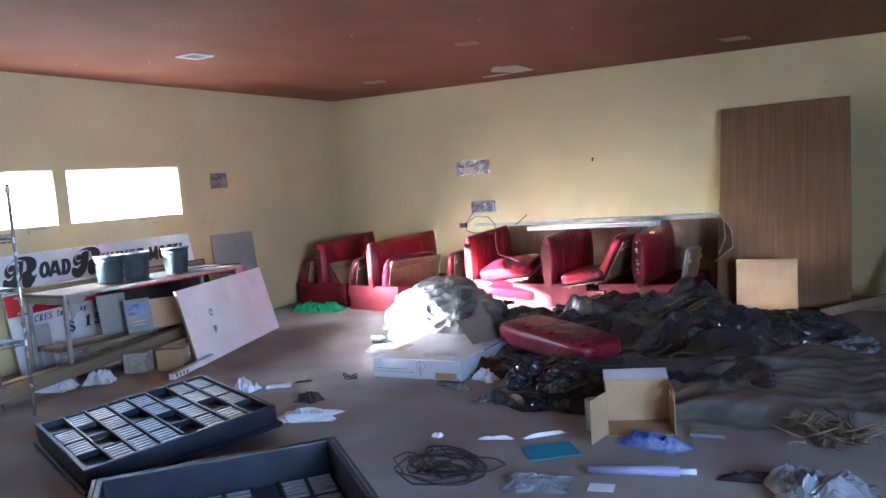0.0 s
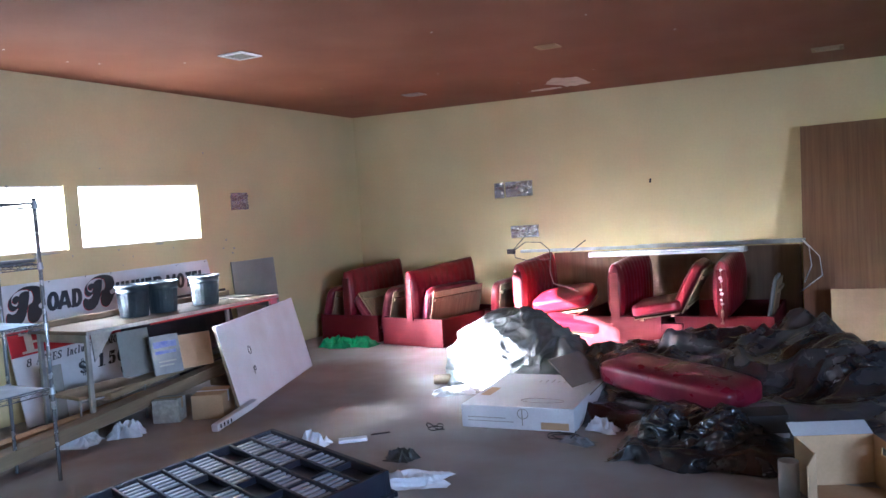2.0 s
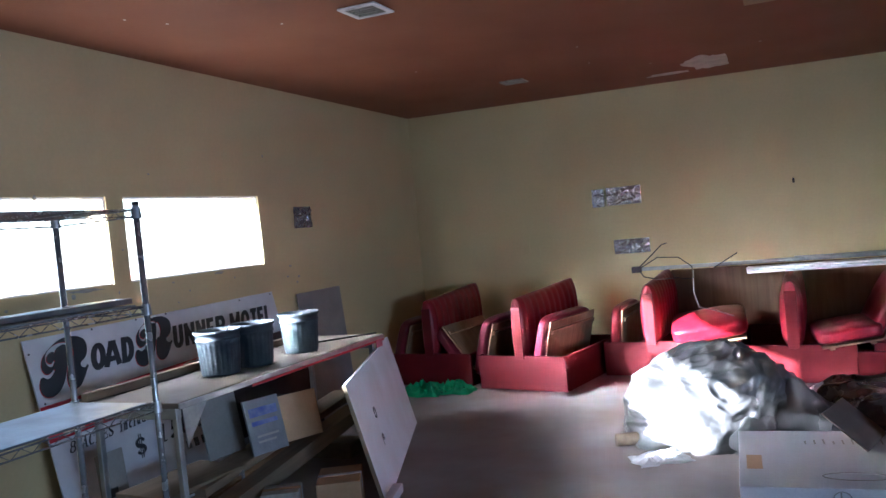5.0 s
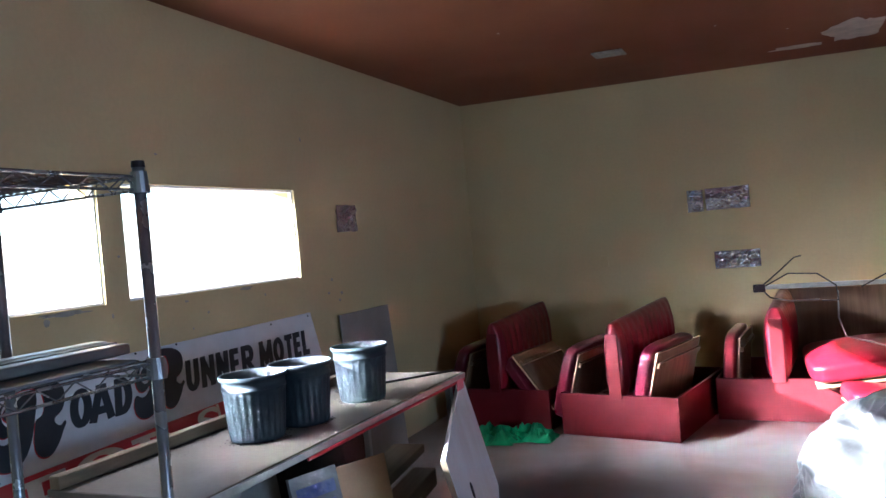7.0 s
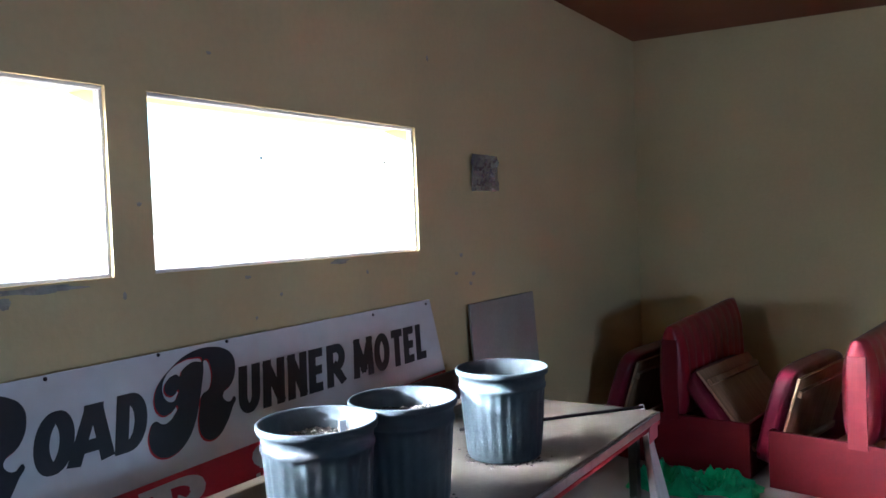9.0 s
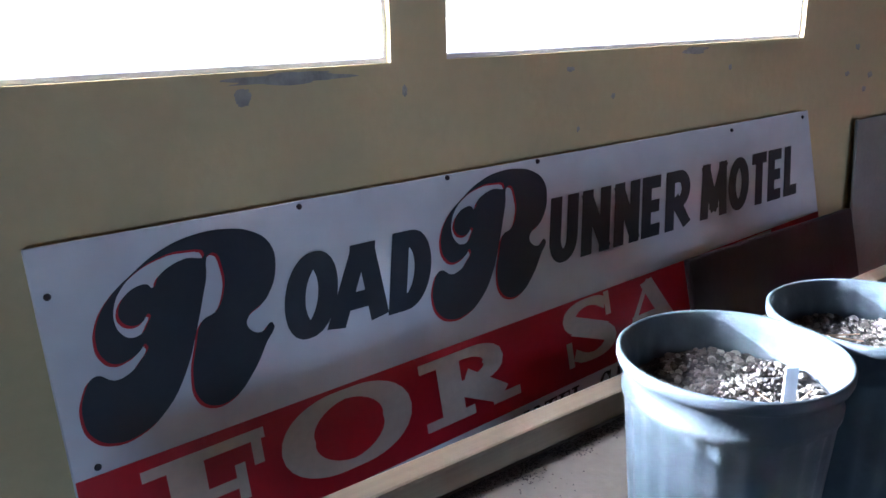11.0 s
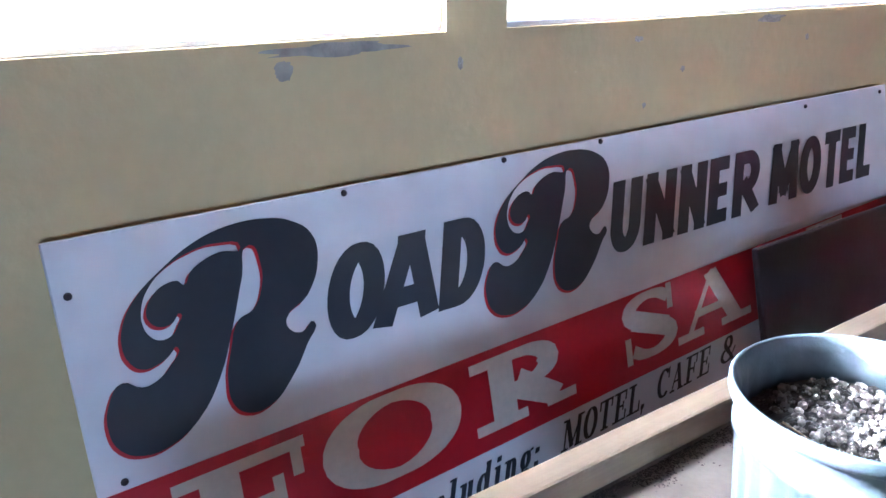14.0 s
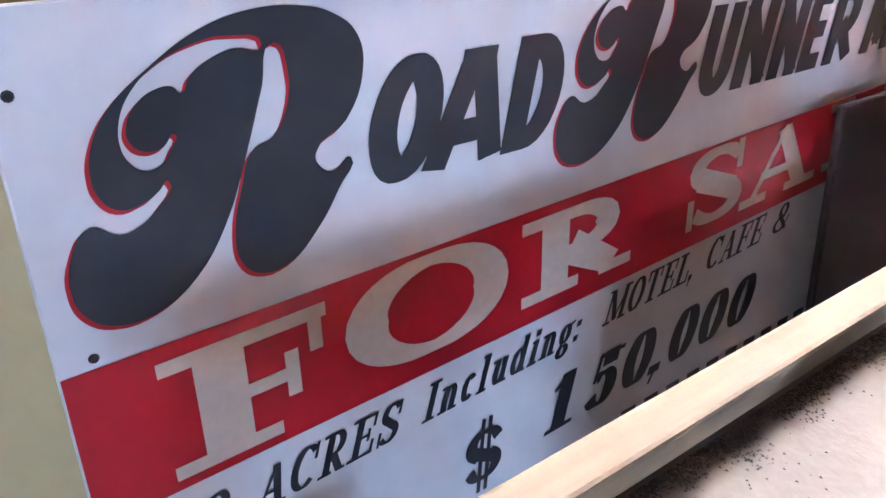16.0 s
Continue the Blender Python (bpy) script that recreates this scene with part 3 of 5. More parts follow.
# the table under the window
TZ = 0.85
table = thing("work_table", pose(0, 0, 0), "long white-painted table with dusty top and steel legs", "table")
part("tabletop", box((0.53, -5.605, TZ - 0.03), (1.24, -3.38, TZ), 0.004), TABLEPAINT, table, "scuffed off-white table top")
part("back_rail", box((0.0, 0.0, 0.001), (0.050, 2.20, 0.050), 0.006, 2, m=pose(0.548, -5.605, TZ, 0, 0, -0.4)), BEAM, table, "pale wooden rail along the back")
part("edge_strip", box((1.241, -5.605, TZ - 0.034), (1.251, -3.38, TZ - 0.004), 0.002), STEEL, table, "metal edge strip")
part("edge_strip", box((1.241, -5.0, TZ - 0.05), (1.249, -3.38, TZ - 0.036), 0.002), SIGNRED, table, "red edging")
part("apron", box((0.60, -5.565, TZ - 0.10), (1.18, -5.535, TZ - 0.031), 0.002), STEEL, table)
part("apron", box((0.60, -3.46, TZ - 0.10), (1.18, -3.43, TZ - 0.031), 0.002), STEEL, table)
for lx, ly in ((0.60, -5.55), (1.17, -5.55), (0.60, -3.45), (1.17, -3.45)):
    part("leg", box((lx - 0.018, ly - 0.018, 0), (lx + 0.018, ly + 0.018, TZ - 0.031), 0.004), STEEL, table)
gus = bmesh.new()
for sx in (-0.003, 0.003):
    gus.verts.new((1.19 + sx, -5.53, TZ - 0.032)); gus.verts.new((1.19 + sx, -5.32, TZ - 0.032)); gus.verts.new((1.19 + sx, -5.51, TZ - 0.26))
gus.verts.ensure_lookup_table()
g = gus.verts
for q in ((0, 1, 2), (5, 4, 3), (0, 3, 4, 1), (1, 4, 5, 2), (2, 5, 3, 0)):
    gus.faces.new([g[i] for i in q])
part("gusset", gus, STEEL, table, "triangular steel leg brace")


def soil_mound(r, z, seed):
    def f(u, v):
        a, q = u * 2 * math.pi, v * r
        x, y = q * math.cos(a), q * math.sin(a)
        n = noise.noise((x * 14 + seed, y * 14, 0)) * 0.014 + noise.noise((x * 60 + seed, y * 60, 3)) * 0.011 + noise.noise((x * 150 + seed, y * 150, 5)) * 0.006
        return (x, y, z + n * (1 - 0.5 * v))
    b = sheet(64, 22, f, smooth=False)
    bmesh.ops.remove_doubles(b, verts=b.verts[:], dist=0.0003)
    return b


def nursery_pot(x, y, turn, label, tag=False):
    p = thing("nursery_pot", pose(x, y, TZ, 0, 0, turn), label, "pot", "pots on the table")
    def ribs(a, z):
        return 0.0015 * math.cos(a * 26) if 0.02 < z < 0.215 else 0.0
    prof = [(0.0, 0.002), (0.100, 0.002), (0.104, 0.008), (0.106, 0.022), (0.112, 0.10), (0.118, 0.19), (0.120, 0.212), (0.124, 0.216), (0.1245, 0.225), (0.1215, 0.228), (0.1225, 0.255), (0.130, 0.258), (0.132, 0.264), (0.132, 0.274), (0.129, 0.277),
            (0.1255, 0.274), (0.119, 0.255), (0.116, 0.2), (0.106, 0.03), (0.0, 0.02)]
    prof = [(r * 1.10, z * 1.01) for r, z in prof]
    part("pot_shell", lathe(prof, 120, wave=lambda a, z: ribs(a, z)), POTGREY, p, "ribbed grey-blue plastic pot")
    part("soil", soil_mound(0.125, 0.224, x * 9 + y), SOIL, p, "dry crumbly potting soil")
    gr = bmesh.new()
    rnd = random.Random(int(abs(y) * 1000))
    ball = bmesh.new()
    bmesh.ops.create_icosphere(ball, subdivisions=1, radius=1.0)
    shape = [v.co.copy() for v in ball.verts]
    tris = [[v.index for v in f.verts] for f in ball.faces]
    ball.free()
    for _ in range(900):
        a, q = rnd.uniform(0, 6.283), 0.117 * math.sqrt(rnd.random())
        r = rnd.choice((0.0016, 0.0022, 0.003, 0.0042, 0.006)) * rnd.uniform(0.8, 1.3)
        px, py = q * math.cos(a), q * math.sin(a)
        pz = 0.222 + 0.014 * noise.noise((px * 14 + x * 9 + y, py * 14, 0)) + rnd.uniform(0, 0.006)
        sq = Vector((rnd.uniform(.7, 1.3), rnd.uniform(.7, 1.3), rnd.uniform(.6, 1.0))) * r
        vs = [gr.verts.new((px + c.x * sq.x, py + c.y * sq.y, pz + c.z * sq.z)) for c in shape]
        for tr in tris:
            gr.faces.new([vs[t] for t in tr])
    tagged(part("soil_grit", gr, CLODS, p, "crumbly clods and grit of dry soil"), kind="stuff")
    for k in range(3):
        a, q = rnd.uniform(0, 6.283), 0.09 * math.sqrt(rnd.random())
        x0, y0 = q * math.cos(a), q * math.sin(a)
        part("dry_twig", tube([(x0, y0, 0.205), (x0 + rnd.uniform(-.02, .02), y0 + rnd.uniform(-.02, .02), 0.228), (x0 + rnd.uniform(-.04, .04), y0 + rnd.uniform(-.04, .04), 0.236 + rnd.uniform(0, 0.012))], 0.0012, 5), STRAW, p)
    if tag:
        part("plant_label", box((0.075, 0.028, 0.205), (0.078, 0.046, 0.288), 0.001, m=pose(0, 0, 0, 0, 0, -40)), PAPER, p, "white plastic plant label stuck in the soil")
    rings = bmesh.new()
    for k in range(60):
        a = rnd.uniform(0, 6.283)
        q = 0.108 + abs(rnd.gauss(0, 0.02))
        t = bmesh.new()
        bmesh.ops.create_icosphere(t, subdivisions=1, radius=rnd.uniform(0.002, 0.006))
        t.transform(pose(q * math.cos(a), q * math.sin(a), 0.001) @ Matrix.Diagonal((1, 1, 0.45, 1)))
        join(rings, t)
    return p, rings


pot1, crumbs1 = nursery_pot(0.908, -4.868, 10, "grey-blue ribbed plastic pot of dry soil with a white label", True)
pot2, crumbs2 = nursery_pot(0.958, -4.592, 70, "grey-blue ribbed plastic nursery pot full of dry soil, touching another")
pot3, crumbs3 = nursery_pot(0.990, -4.112, 130, "grey-blue ribbed plastic nursery pot full of soil, standing alone")
for pt, cr in ((pot1, crumbs1), (pot2, crumbs2), (pot3, crumbs3)):
    cr.transform(pt.matrix_world)
    tagged(part("spilled_soil", cr, DUSTDARK), "crumbs of dark soil spilled round a pot", "soil", kind="stuff")
spill = bmesh.new()
rnd = random.Random(5)
for _ in range(9000):
    yy = rnd.uniform(-5.45, -3.9)
    clump = max(0.0, 0.35 + 1.5 * noise.noise((yy * 5.5, 2, 0)) + 0.7 * noise.noise((yy * 17, 5, 0)))
    foot = 0.602 + 0.007 * (yy + 5.605)
    xx = foot + abs(rnd.gauss(0, 0.004 + 0.028 * clump))
    if rnd.random() < 0.02:
        xx = foot + rnd.uniform(0, 0.22)
    s = rnd.uniform(0.0008, 0.0026)
    vs = [spill.verts.new((xx + s * math.cos(k * 2.1 + s * 900), yy + s * math.sin(k * 2.1 + s * 900), TZ + 0.0006)) for k in range(3)]
    top = spill.verts.new((xx, yy, TZ + s * 0.8))
    for k in range(3):
        spill.faces.new((vs[k], vs[(k + 1) % 3], top))
tagged(part("spilled_soil", spill, DUSTDARK), "dark soil crumbs strewn along the table rail", "soil", kind="stuff")
pt = thing("pink_tag", pose(1.253, -3.52, TZ - 0.09, 0, 0, 4), "small pink paper tag stuck on the table edge", "tag")
part("tag", box((0.0, 0.0, 0.0), (0.004, 0.11, 0.06), 0.001), PINK, pt)
rod = thing("dark_rod", pose(0, 0, 0), "thin dark metal rod lying on the table", "rod")
part("rod_bar", tube([(0.72, -3.95, TZ + 0.006), (1.18, -3.37, TZ + 0.006)], 0.006, 8), DARKPANEL, rod)

# the white board leaning on the table's end
_a, _b, _c = Vector((1.90, -4.70, 0.0)), Vector((1.18, -2.82, 0.0)), Vector((1.77, -4.86, 0.75))
_u = (_b - _a).normalized()
_n = _u.cross(_c - _a).normalized()
_v = _n.cross(_u).normalized()
wb = thing("white_board", Matrix.Translation(_a) @ Matrix((_u, _v, _n)).transposed().to_4x4(), "white laminate table top with two cut holes leaning on the table", "board")
part("board_sheet", box((0, 0.003, -0.022), (1.98, 0.775, 0.0), 0.003), WHITE, wb)
part("edge_band", box((-0.003, 0.004, -0.024), (-0.0005, 0.774, -0.001)), BEAM, wb, "raw chipboard edge")
for (u, v, r) in ((0.52, 0.47, 0.036), (0.52, 0.30, 0.022)):
    part("cut_mark", tube([(u + r * 0.75 * math.cos(a), v + r * math.sin(a), 0.002) for a in [k * 0.349 for k in range(19)]], 0.0035, 6), DARKPANEL, wb, "dark drawn ring")
part("cut_mark", box((0.515, 0.18, 0.0005), (0.54, 0.25, 0.002), m=pose(0, 0, 0, 0, 0, 8)), GREYBOARD, wb, "grey smear")


# chrome wire shelves beside the table
shelf = thing("wire_shelf", pose(0, 0, 0), "chrome wire shelving unit with dusty boards on it", "shelf")
SX0, SX1, SY0, SY1 = 1.35, 1.81, -7.53, -6.31
for px, py in ((SX0, SY0), (SX1, SY0), (SX0, SY1), (SX1, SY1)):
    post = part("post", tube([(px, py, 0.0), (px, py, 1.835)], 0.0125, 14), CHROME, shelf, "chrome post")
    cap = bmesh.new()
    bmesh.ops.create_cone(cap, cap_ends=True, segments=14, radius1=0.0145, radius2=0.0135, depth=0.014)
    cap.transform(pose(px, py, 1.838))
    part("post_cap", cap, DARKPANEL, post, "dark plastic cap")
wire_mesh = None
for z in (1.812, 1.42, 1.025, 0.605):
    rim = bmesh.new()
    for dz in (0.0, -0.028):
        for a, c in (((SX0, SY0), (SX1, SY0)), ((SX1, SY0), (SX1, SY1)), ((SX1, SY1), (SX0, SY1)), ((SX0, SY1), (SX0, SY0))):
            tube([(*a, z + dz), (*c, z + dz)], 0.0035, 6, bm=rim)
    for (a, c) in (((SX0, SY1), (SX1, SY1)), ((SX1, SY0), (SX1, SY1)), ((SX0, SY0), (SX0, SY1))):
        n = 12 if a[1] == c[1] else 30
        pts = [(a[0] + (c[0] - a[0]) * k / n, a[1] + (c[1] - a[1]) * k / n, z - (0.0 if k % 2 else 0.028)) for k in range(n + 1)]
        tube(pts, 0.002, 5, bm=rim)
    lv = part("shelf_level", rim, CHROME, shelf)
    for k in range(1, 19):
        if wire_mesh is None:
            wi = part("wire", tube([(0, SY0, 0.004), (0, SY1, 0.004)], 0.0018, 5), CHROME, lv)
            wire_mesh = wi.data
        else:
            wi = new("wire", wire_mesh)
            wi.parent = lv
        wi.location = (SX0 + (SX1 - SX0) * k / 19, 0, z)
    for px, py in ((SX1, SY1), (SX0, SY1)):
        col = bmesh.new()
        bmesh.ops.create_cone(col, cap_ends=True, segments=14, radius1=0.021, radius2=0.017, depth=0.045)
        col.transform(pose(px, py, z - 0.012))
        part("collar", col, STEEL, lv)
for z in (1.426, 1.031, 0.611):
    lb = thing("shelf_board", pose(0, 0, 0), "grey dusty liner sheet lying on a wire shelf", "board", "liners on the wire shelves")
    part("board_sheet", box((SX0 + 0.02, SY0 + 0.02, z), (SX1 - 0.02, SY1 - 0.03, z + 0.006), 0.002), LINER, lb)
stk = thing("flat_bar", pose(0, 0, 0), "flat grey metal bars stacked on the wire shelf", "metal bar")
for k in range(3):
    part("bar", box((1.44 + k * 0.1, -7.2, 1.433), (1.49 + k * 0.1, -6.14 - 0.06 * k, 1.448 + 0.004 * k), 0.003), DARKPANEL if k == 1 else STEEL, stk)

# red vinyl booths
def booth(x, y, turn, label, length=1.25, width=0.95, rise=0.07):
    """A double booth: an open base and one padded back between two missing seats. The front end is at the origin, the wall end at +y."""
    bth = thing("booth", pose(x, y, 0, 0, 0, turn), label, "booth", "red booths along the wall")
    w, t, h = width / 2, 0.022, 0.33
    part("base_panel", box((-w, 0, 0), (w, t, h), 0.003), REDPAINT, bth)
    part("base_panel", box((-w, length - t, 0), (w, length, h), 0.003), REDPAINT, bth)
    part("base_panel", box((-w, t, 0), (-w + t, length - t, h), 0.003), REDPAINT, bth)
    part("base_panel", box((w - t, t, 0), (w, length - t, h), 0.003), REDPAINT, bth)
    part("base_floor", box((-w + t, t, 0.02), (w - t, length - t, 0.035)), PLYWOOD, bth)
    def fin(u, v):
        a = u * 2 * math.pi
        yy = v * length
        end = min(1.0, (min(v, 1 - v) / 0.06)) ** 0.5 if min(v, 1 - v) < 0.06 else 1.0
        ca, sa = math.cos(a), math.sin(a)
        px = abs(ca) ** 0.8 * (1 if ca > 0 else -1)
        pz = abs(sa) ** 0.55 * (1 if sa > 0 else -1)
        top = 0.885 + rise * v
        zc, hz = (top + 0.30) / 2, (top - 0.30) / 2
        flute = 0.010 * abs(math.sin(yy * math.pi / 0.115)) if 0.05 < v < 0.95 else 0.0
        half = (0.088 + flute) * (0.55 + 0.45 * end)
        return (px * half * (1.0 if pz < 0.3 else 1.0 - 0.35 * (pz - 0.3)), yy - 0.012 + 0.0 * end, zc + pz * hz * (0.985 + 0.015 * end))
    b = sheet(28, 70, fin)
    bmesh.ops.remove_doubles(b, verts=b.verts[:], dist=0.0005)
    rims = [e for e in b.edges if e.is_boundary]
    bmesh.ops.holes_fill(b, edges=rims)
    part("backrest", b, RED, bth, "padded red vinyl back, channel stitched")
    part("end_post", box((-0.05, -0.016, 0.30), (0.05, 0.0, 0.80), 0.007, 2), REDPAINT, bth)
    return bth


def cushion(name, m, w, d, h, mat, label, board=True, group=""):
    c = thing(name, m, label, "cushion", group)
    part("pad", pad(w, d, h, 0.25, 12, 6.0, 0.05), mat, c)
    if board:
        part("backing_board", box((-w / 2 + 0.03, -d / 2 + 0.03, -0.012), (w / 2 - 0.03, d / 2 - 0.03, 0.004), 0.002), PLYWOOD, c, "bare plywood backing")
        for sx in (-0.3, 0.3):
            part("slat", box((w * sx - 0.02, -d / 2 + 0.05, -0.035), (w * sx + 0.02, d / 2 - 0.05, -0.013), 0.002), PLYWOOD, c)
    return c


BLAB = "dismantled red vinyl booth with padded back"
booth(0.68, -1.42, -6, BLAB + " standing in the corner", 1.15)
booth(1.74, -1.65, -11, BLAB + " with loose cushions stuffed in", 1.25)
booth(2.88, -1.05, -4, BLAB + ", sunlit at its end", 1.0)
booth(4.14, -1.42, -2, BLAB + ", half buried by black plastic", 1.25)
booth(5.22, -1.40, 0, BLAB + ", beads on its end", 1.25)
GC = "loose booth cushions"
SEAT, BACK = "loose red vinyl seat cushion", "loose wine red vinyl cushion stood on edge in a booth"
cushion("seat_cushion", pose(1.44, -1.05, 0.36, 0, -74, -11), 0.62, 0.95, 0.15, WINE, BACK, group=GC)
cushion("seat_cushion", pose(2.10, -1.18, 0.36, 0, -76, -14), 0.64, 0.95, 0.15, WINE, BACK, group=GC)
cushion("seat_cushion", pose(0.38, -0.87, 0.36, 0, -72, -6), 0.60, 0.9, 0.15, WINE, BACK, group=GC)
cushion("seat_cushion", pose(1.06, -1.0, 0.38, 0, -128, -8), 0.62, 0.9, 0.15, WINE, BACK, group=GC)
cushion("seat_cushion", pose(2.60, -0.55, 0.36, 0, -84, -4), 0.62, 0.85, 0.13, RED, BACK, group=GC)
cushion("seat_cushion", pose(3.42, -0.90, 0.37, 9, -7, 4), 0.68, 0.62, 0.20, RED, SEAT + " lying flat on a booth base", group=GC)
cushion("seat_cushion", pose(3.62, -1.28, 0.16, 4, 8, 12), 0.66, 0.42, 0.15, RED, SEAT + " in bright sun", group=GC)
cushion("seat_cushion", pose(4.56, -1.15, 0.345, 0, -8, 4), 0.52, 0.75, 0.15, RED, SEAT + " lying flat on a booth base", group=GC)
cushion("seat_cushion", pose(4.92, -1.0, 0.58, 0, -62, 2), 0.56, 0.85, 0.14, RED, BACK, group=GC)
# This one is a flat board, built with the cushion shape.
cushion("seat_cushion", pose(5.66, -0.9, 0.36, 0, -80, 0), 0.66, 0.60, 0.05, GREYBOARD, "thin grey padded board stood on edge beside a booth", group=GC)
part_b = thing("booth_seat_base", pose(4.55, -1.43, 0, 0, 0, -2), "low red booth seat base between two booths", "booth")
part("base_panel", box((-0.30, 0.0, 0), (0.28, 0.5, 0.26), 0.012, 2), REDPAINT, part_b)
beads = thing("bead_string", pose(5.22, -1.43, 0), "string of pale wooden beads with a straw tassel", "bead string")
part("cord", tube([(0, -0.004, 0.84), (0.006, -0.008, 0.6), (0.0, -0.006, 0.36)], 0.003, 6), STRAW, beads)
for k, z in enumerate((0.80, 0.72, 0.69, 0.60, 0.56, 0.50, 0.46)):
    sb = bmesh.new()
    bmesh.ops.create_icosphere(sb, subdivisions=2, radius=0.013 + 0.004 * (k % 3 == 1))
    sb.transform(pose(0.004 * (-1) ** k, -0.012, z))
    part("bead", sb, PLASTER, beads)
part("tassel", tube([(0, -0.008, 0.40), (0, -0.01, 0.34), (0, -0.01, 0.26)], 0.012, 8, taper=1.7), STRAW, beads, "straw tassel")

# what lies on the booth tops
fix = thing("light_fixture", pose(0, 0, 0), "long white fluorescent light fixture resting across booth backs", "light fixture")
_l = Vector((3.80, -1.12, 0.945))
_r = Vector((5.42, -1.14, 0.955))
FM = Matrix.Translation(_l) @ pose(0, 0, 0, 0, -math.degrees(math.atan2(_r.z - _l.z, _r.x - _l.x)), math.degrees(math.atan2(_r.y - _l.y, _r.x - _l.x)))
part("housing", box((0, -0.07, 0), (1.62, 0.07, 0.055), 0.008, 2, m=FM), WHITE, fix)
part("end_cap", box((1.621, -0.068, 0.002), (1.64, 0.068, 0.052), 0.004, m=FM), STEEL, fix)
part("lamp_tube", tube([FM @ Vector((0.03, -0.085, 0.022)), FM @ Vector((1.58, -0.085, 0.022))], 0.013, 10), PAPER, fix)
rail = thing("metal_rail", pose(0, 0, 0), "long grey metal rail lying across the booth backs", "rail")
part("rail_bar", box((2.75, -0.60, 0.985), (5.95, -0.55, 1.02), 0.004), STEEL, rail)
part("rail_flange", box((4.2, -0.66, 1.021), (5.95, -0.50, 1.028), 0.002), STEEL, rail)
wt = thing("wire_tangle", pose(0, 0, 0), "tangled thin electric wires sticking up from the booth top", "wire")
rnd = random.Random(11)
for pts in (((2.80, -0.95, 1.04), (2.95, -1.0, 1.17), (3.05, -1.02, 1.26), (3.10, -1.0, 1.27)), ((2.80, -0.95, 1.03), (3.0, -1.02, 1.14), (3.2, -1.05, 1.13), (3.32, -1.1, 1.04), (3.33, -1.12, 0.93), (3.22, -1.1, 0.93)),
            ((3.33, -1.1, 1.0), (3.32, -1.12, 0.80), (3.36, -1.14, 0.66), (3.52, -1.16, 0.62), (3.66, -1.18, 0.57)), ((3.50, -0.9, 1.0), (3.62, -0.95, 1.07), (3.72, -1.0, 1.13)), ((2.82, -0.95, 1.0), (2.86, -1.02, 0.96), (3.0, -1.06, 0.93), (3.2, -1.1, 0.94))):
    part("strand", tube(pts, 0.006, 6), GREYBOARD if pts[-1][2] < 0.6 else WIRE, wt)
part("junction", box((2.74, -0.99, 1.0), (2.83, -0.93, 1.06), 0.008, 2), DARKPANEL, wt)

for pts in (((5.90, -0.58, 1.02), (5.98, -0.66, 0.95), (6.0, -0.70, 0.75), (5.93, -0.72, 0.58)), ((5.92, -0.6, 1.02), (6.08, -0.75, 0.85), (6.10, -0.8, 0.66), (5.90, -0.78, 0.5))):
    part("strand", tube(pts, 0.005, 6), WHITE, rail, "loose white wire")
ws = part("wainscot", box((2.98, -0.035, 0.0), (5.86, -0.003, 0.93), 0.003), WAINSCOT)
tagged(ws, "brown wood panel along the foot of the wall", "wall panel", kind="structure")

# foil and marks on the walls
def foil_sheet(name, m, w, h, label):
    f = thing(name, m, label, "foil")
    def fn(u, v):
        x, y = (u - 0.5) * w, (v - 0.5) * h
        return (x + 0.004 * noise.noise((v * 6, 1, w)), y + 0.004 * noise.noise((u * 6, 4, w)), 0.004 + 0.022 * ridged((x * 9 + w * 7, y * 9, 2.0), 3))
    part("foil_sheet", sheet(30, 20, fn, smooth=False, thick=0.0015), FOIL, f)
    return f


FL = "crinkled silver foil patch stuck flat on the yellow wall"
foil_sheet("foil_patch", pose(2.26, -0.006, 1.78, 90, 0, 0), 0.14, 0.20, FL)
foil_sheet("foil_patch", pose(2.54, -0.006, 1.785, 90, 0, 0), 0.38, 0.20, FL)
foil_sheet("foil_patch", pose(2.585, -0.006, 1.225, 90, 0, 0), 0.39, 0.16, FL)
foil_sheet("foil_patch", pose(0.006, -2.50, 1.85, 90, 0, 90), 0.29, 0.20, FL)
nail = thing("wall_hook", pose(4.25, -0.02, 1.76), "small dark hook on the yellow wall", "hook")
part("hook", tube([(0, 0.02, 0.015), (0, -0.012, 0.01), (0, -0.014, -0.025)], 0.011, 8), DARKPANEL, nail)
nail2 = thing("wall_hook", pose(7.0, -0.02, 2.4), "small dark nail on the yellow wall", "hook")
part("hook", tube([(0, 0.02, 0), (0, -0.012, 0)], 0.008, 8), DARKPANEL, nail2)
sm = thing("switch_plate", pose(1.375, -0.004, 1.285), "small painted-over switch plate on the wall", "switch")
part("plate", box((-0.035, -0.004, -0.055), (0.035, 0.004, 0.055), 0.003), PAINT, sm)


def blotch(name, m, w, h, seed, mat, label):
    def fn(u, v):
        a = 2 * math.pi * u
        r = 0.5 + 0.22 * noise.noise((math.cos(a) * 1.6 + seed, math.sin(a) * 1.6, 0)) + 0.12 * noise.noise((math.cos(a) * 5 + seed, math.sin(a) * 5, 7))
        return (w * r * v * math.cos(a), h * r * v * math.sin(a), 0.002 + 0.001 * noise.noise((u * 9, v * 9, seed)))
    b = sheet(36, 4, fn)
    bmesh.ops.remove_doubles(b, verts=b.verts[:], dist=0.0004)
    o = part(name, b, mat)
    o.matrix_world = m
    return tagged(o, label, "stain", kind="structure")


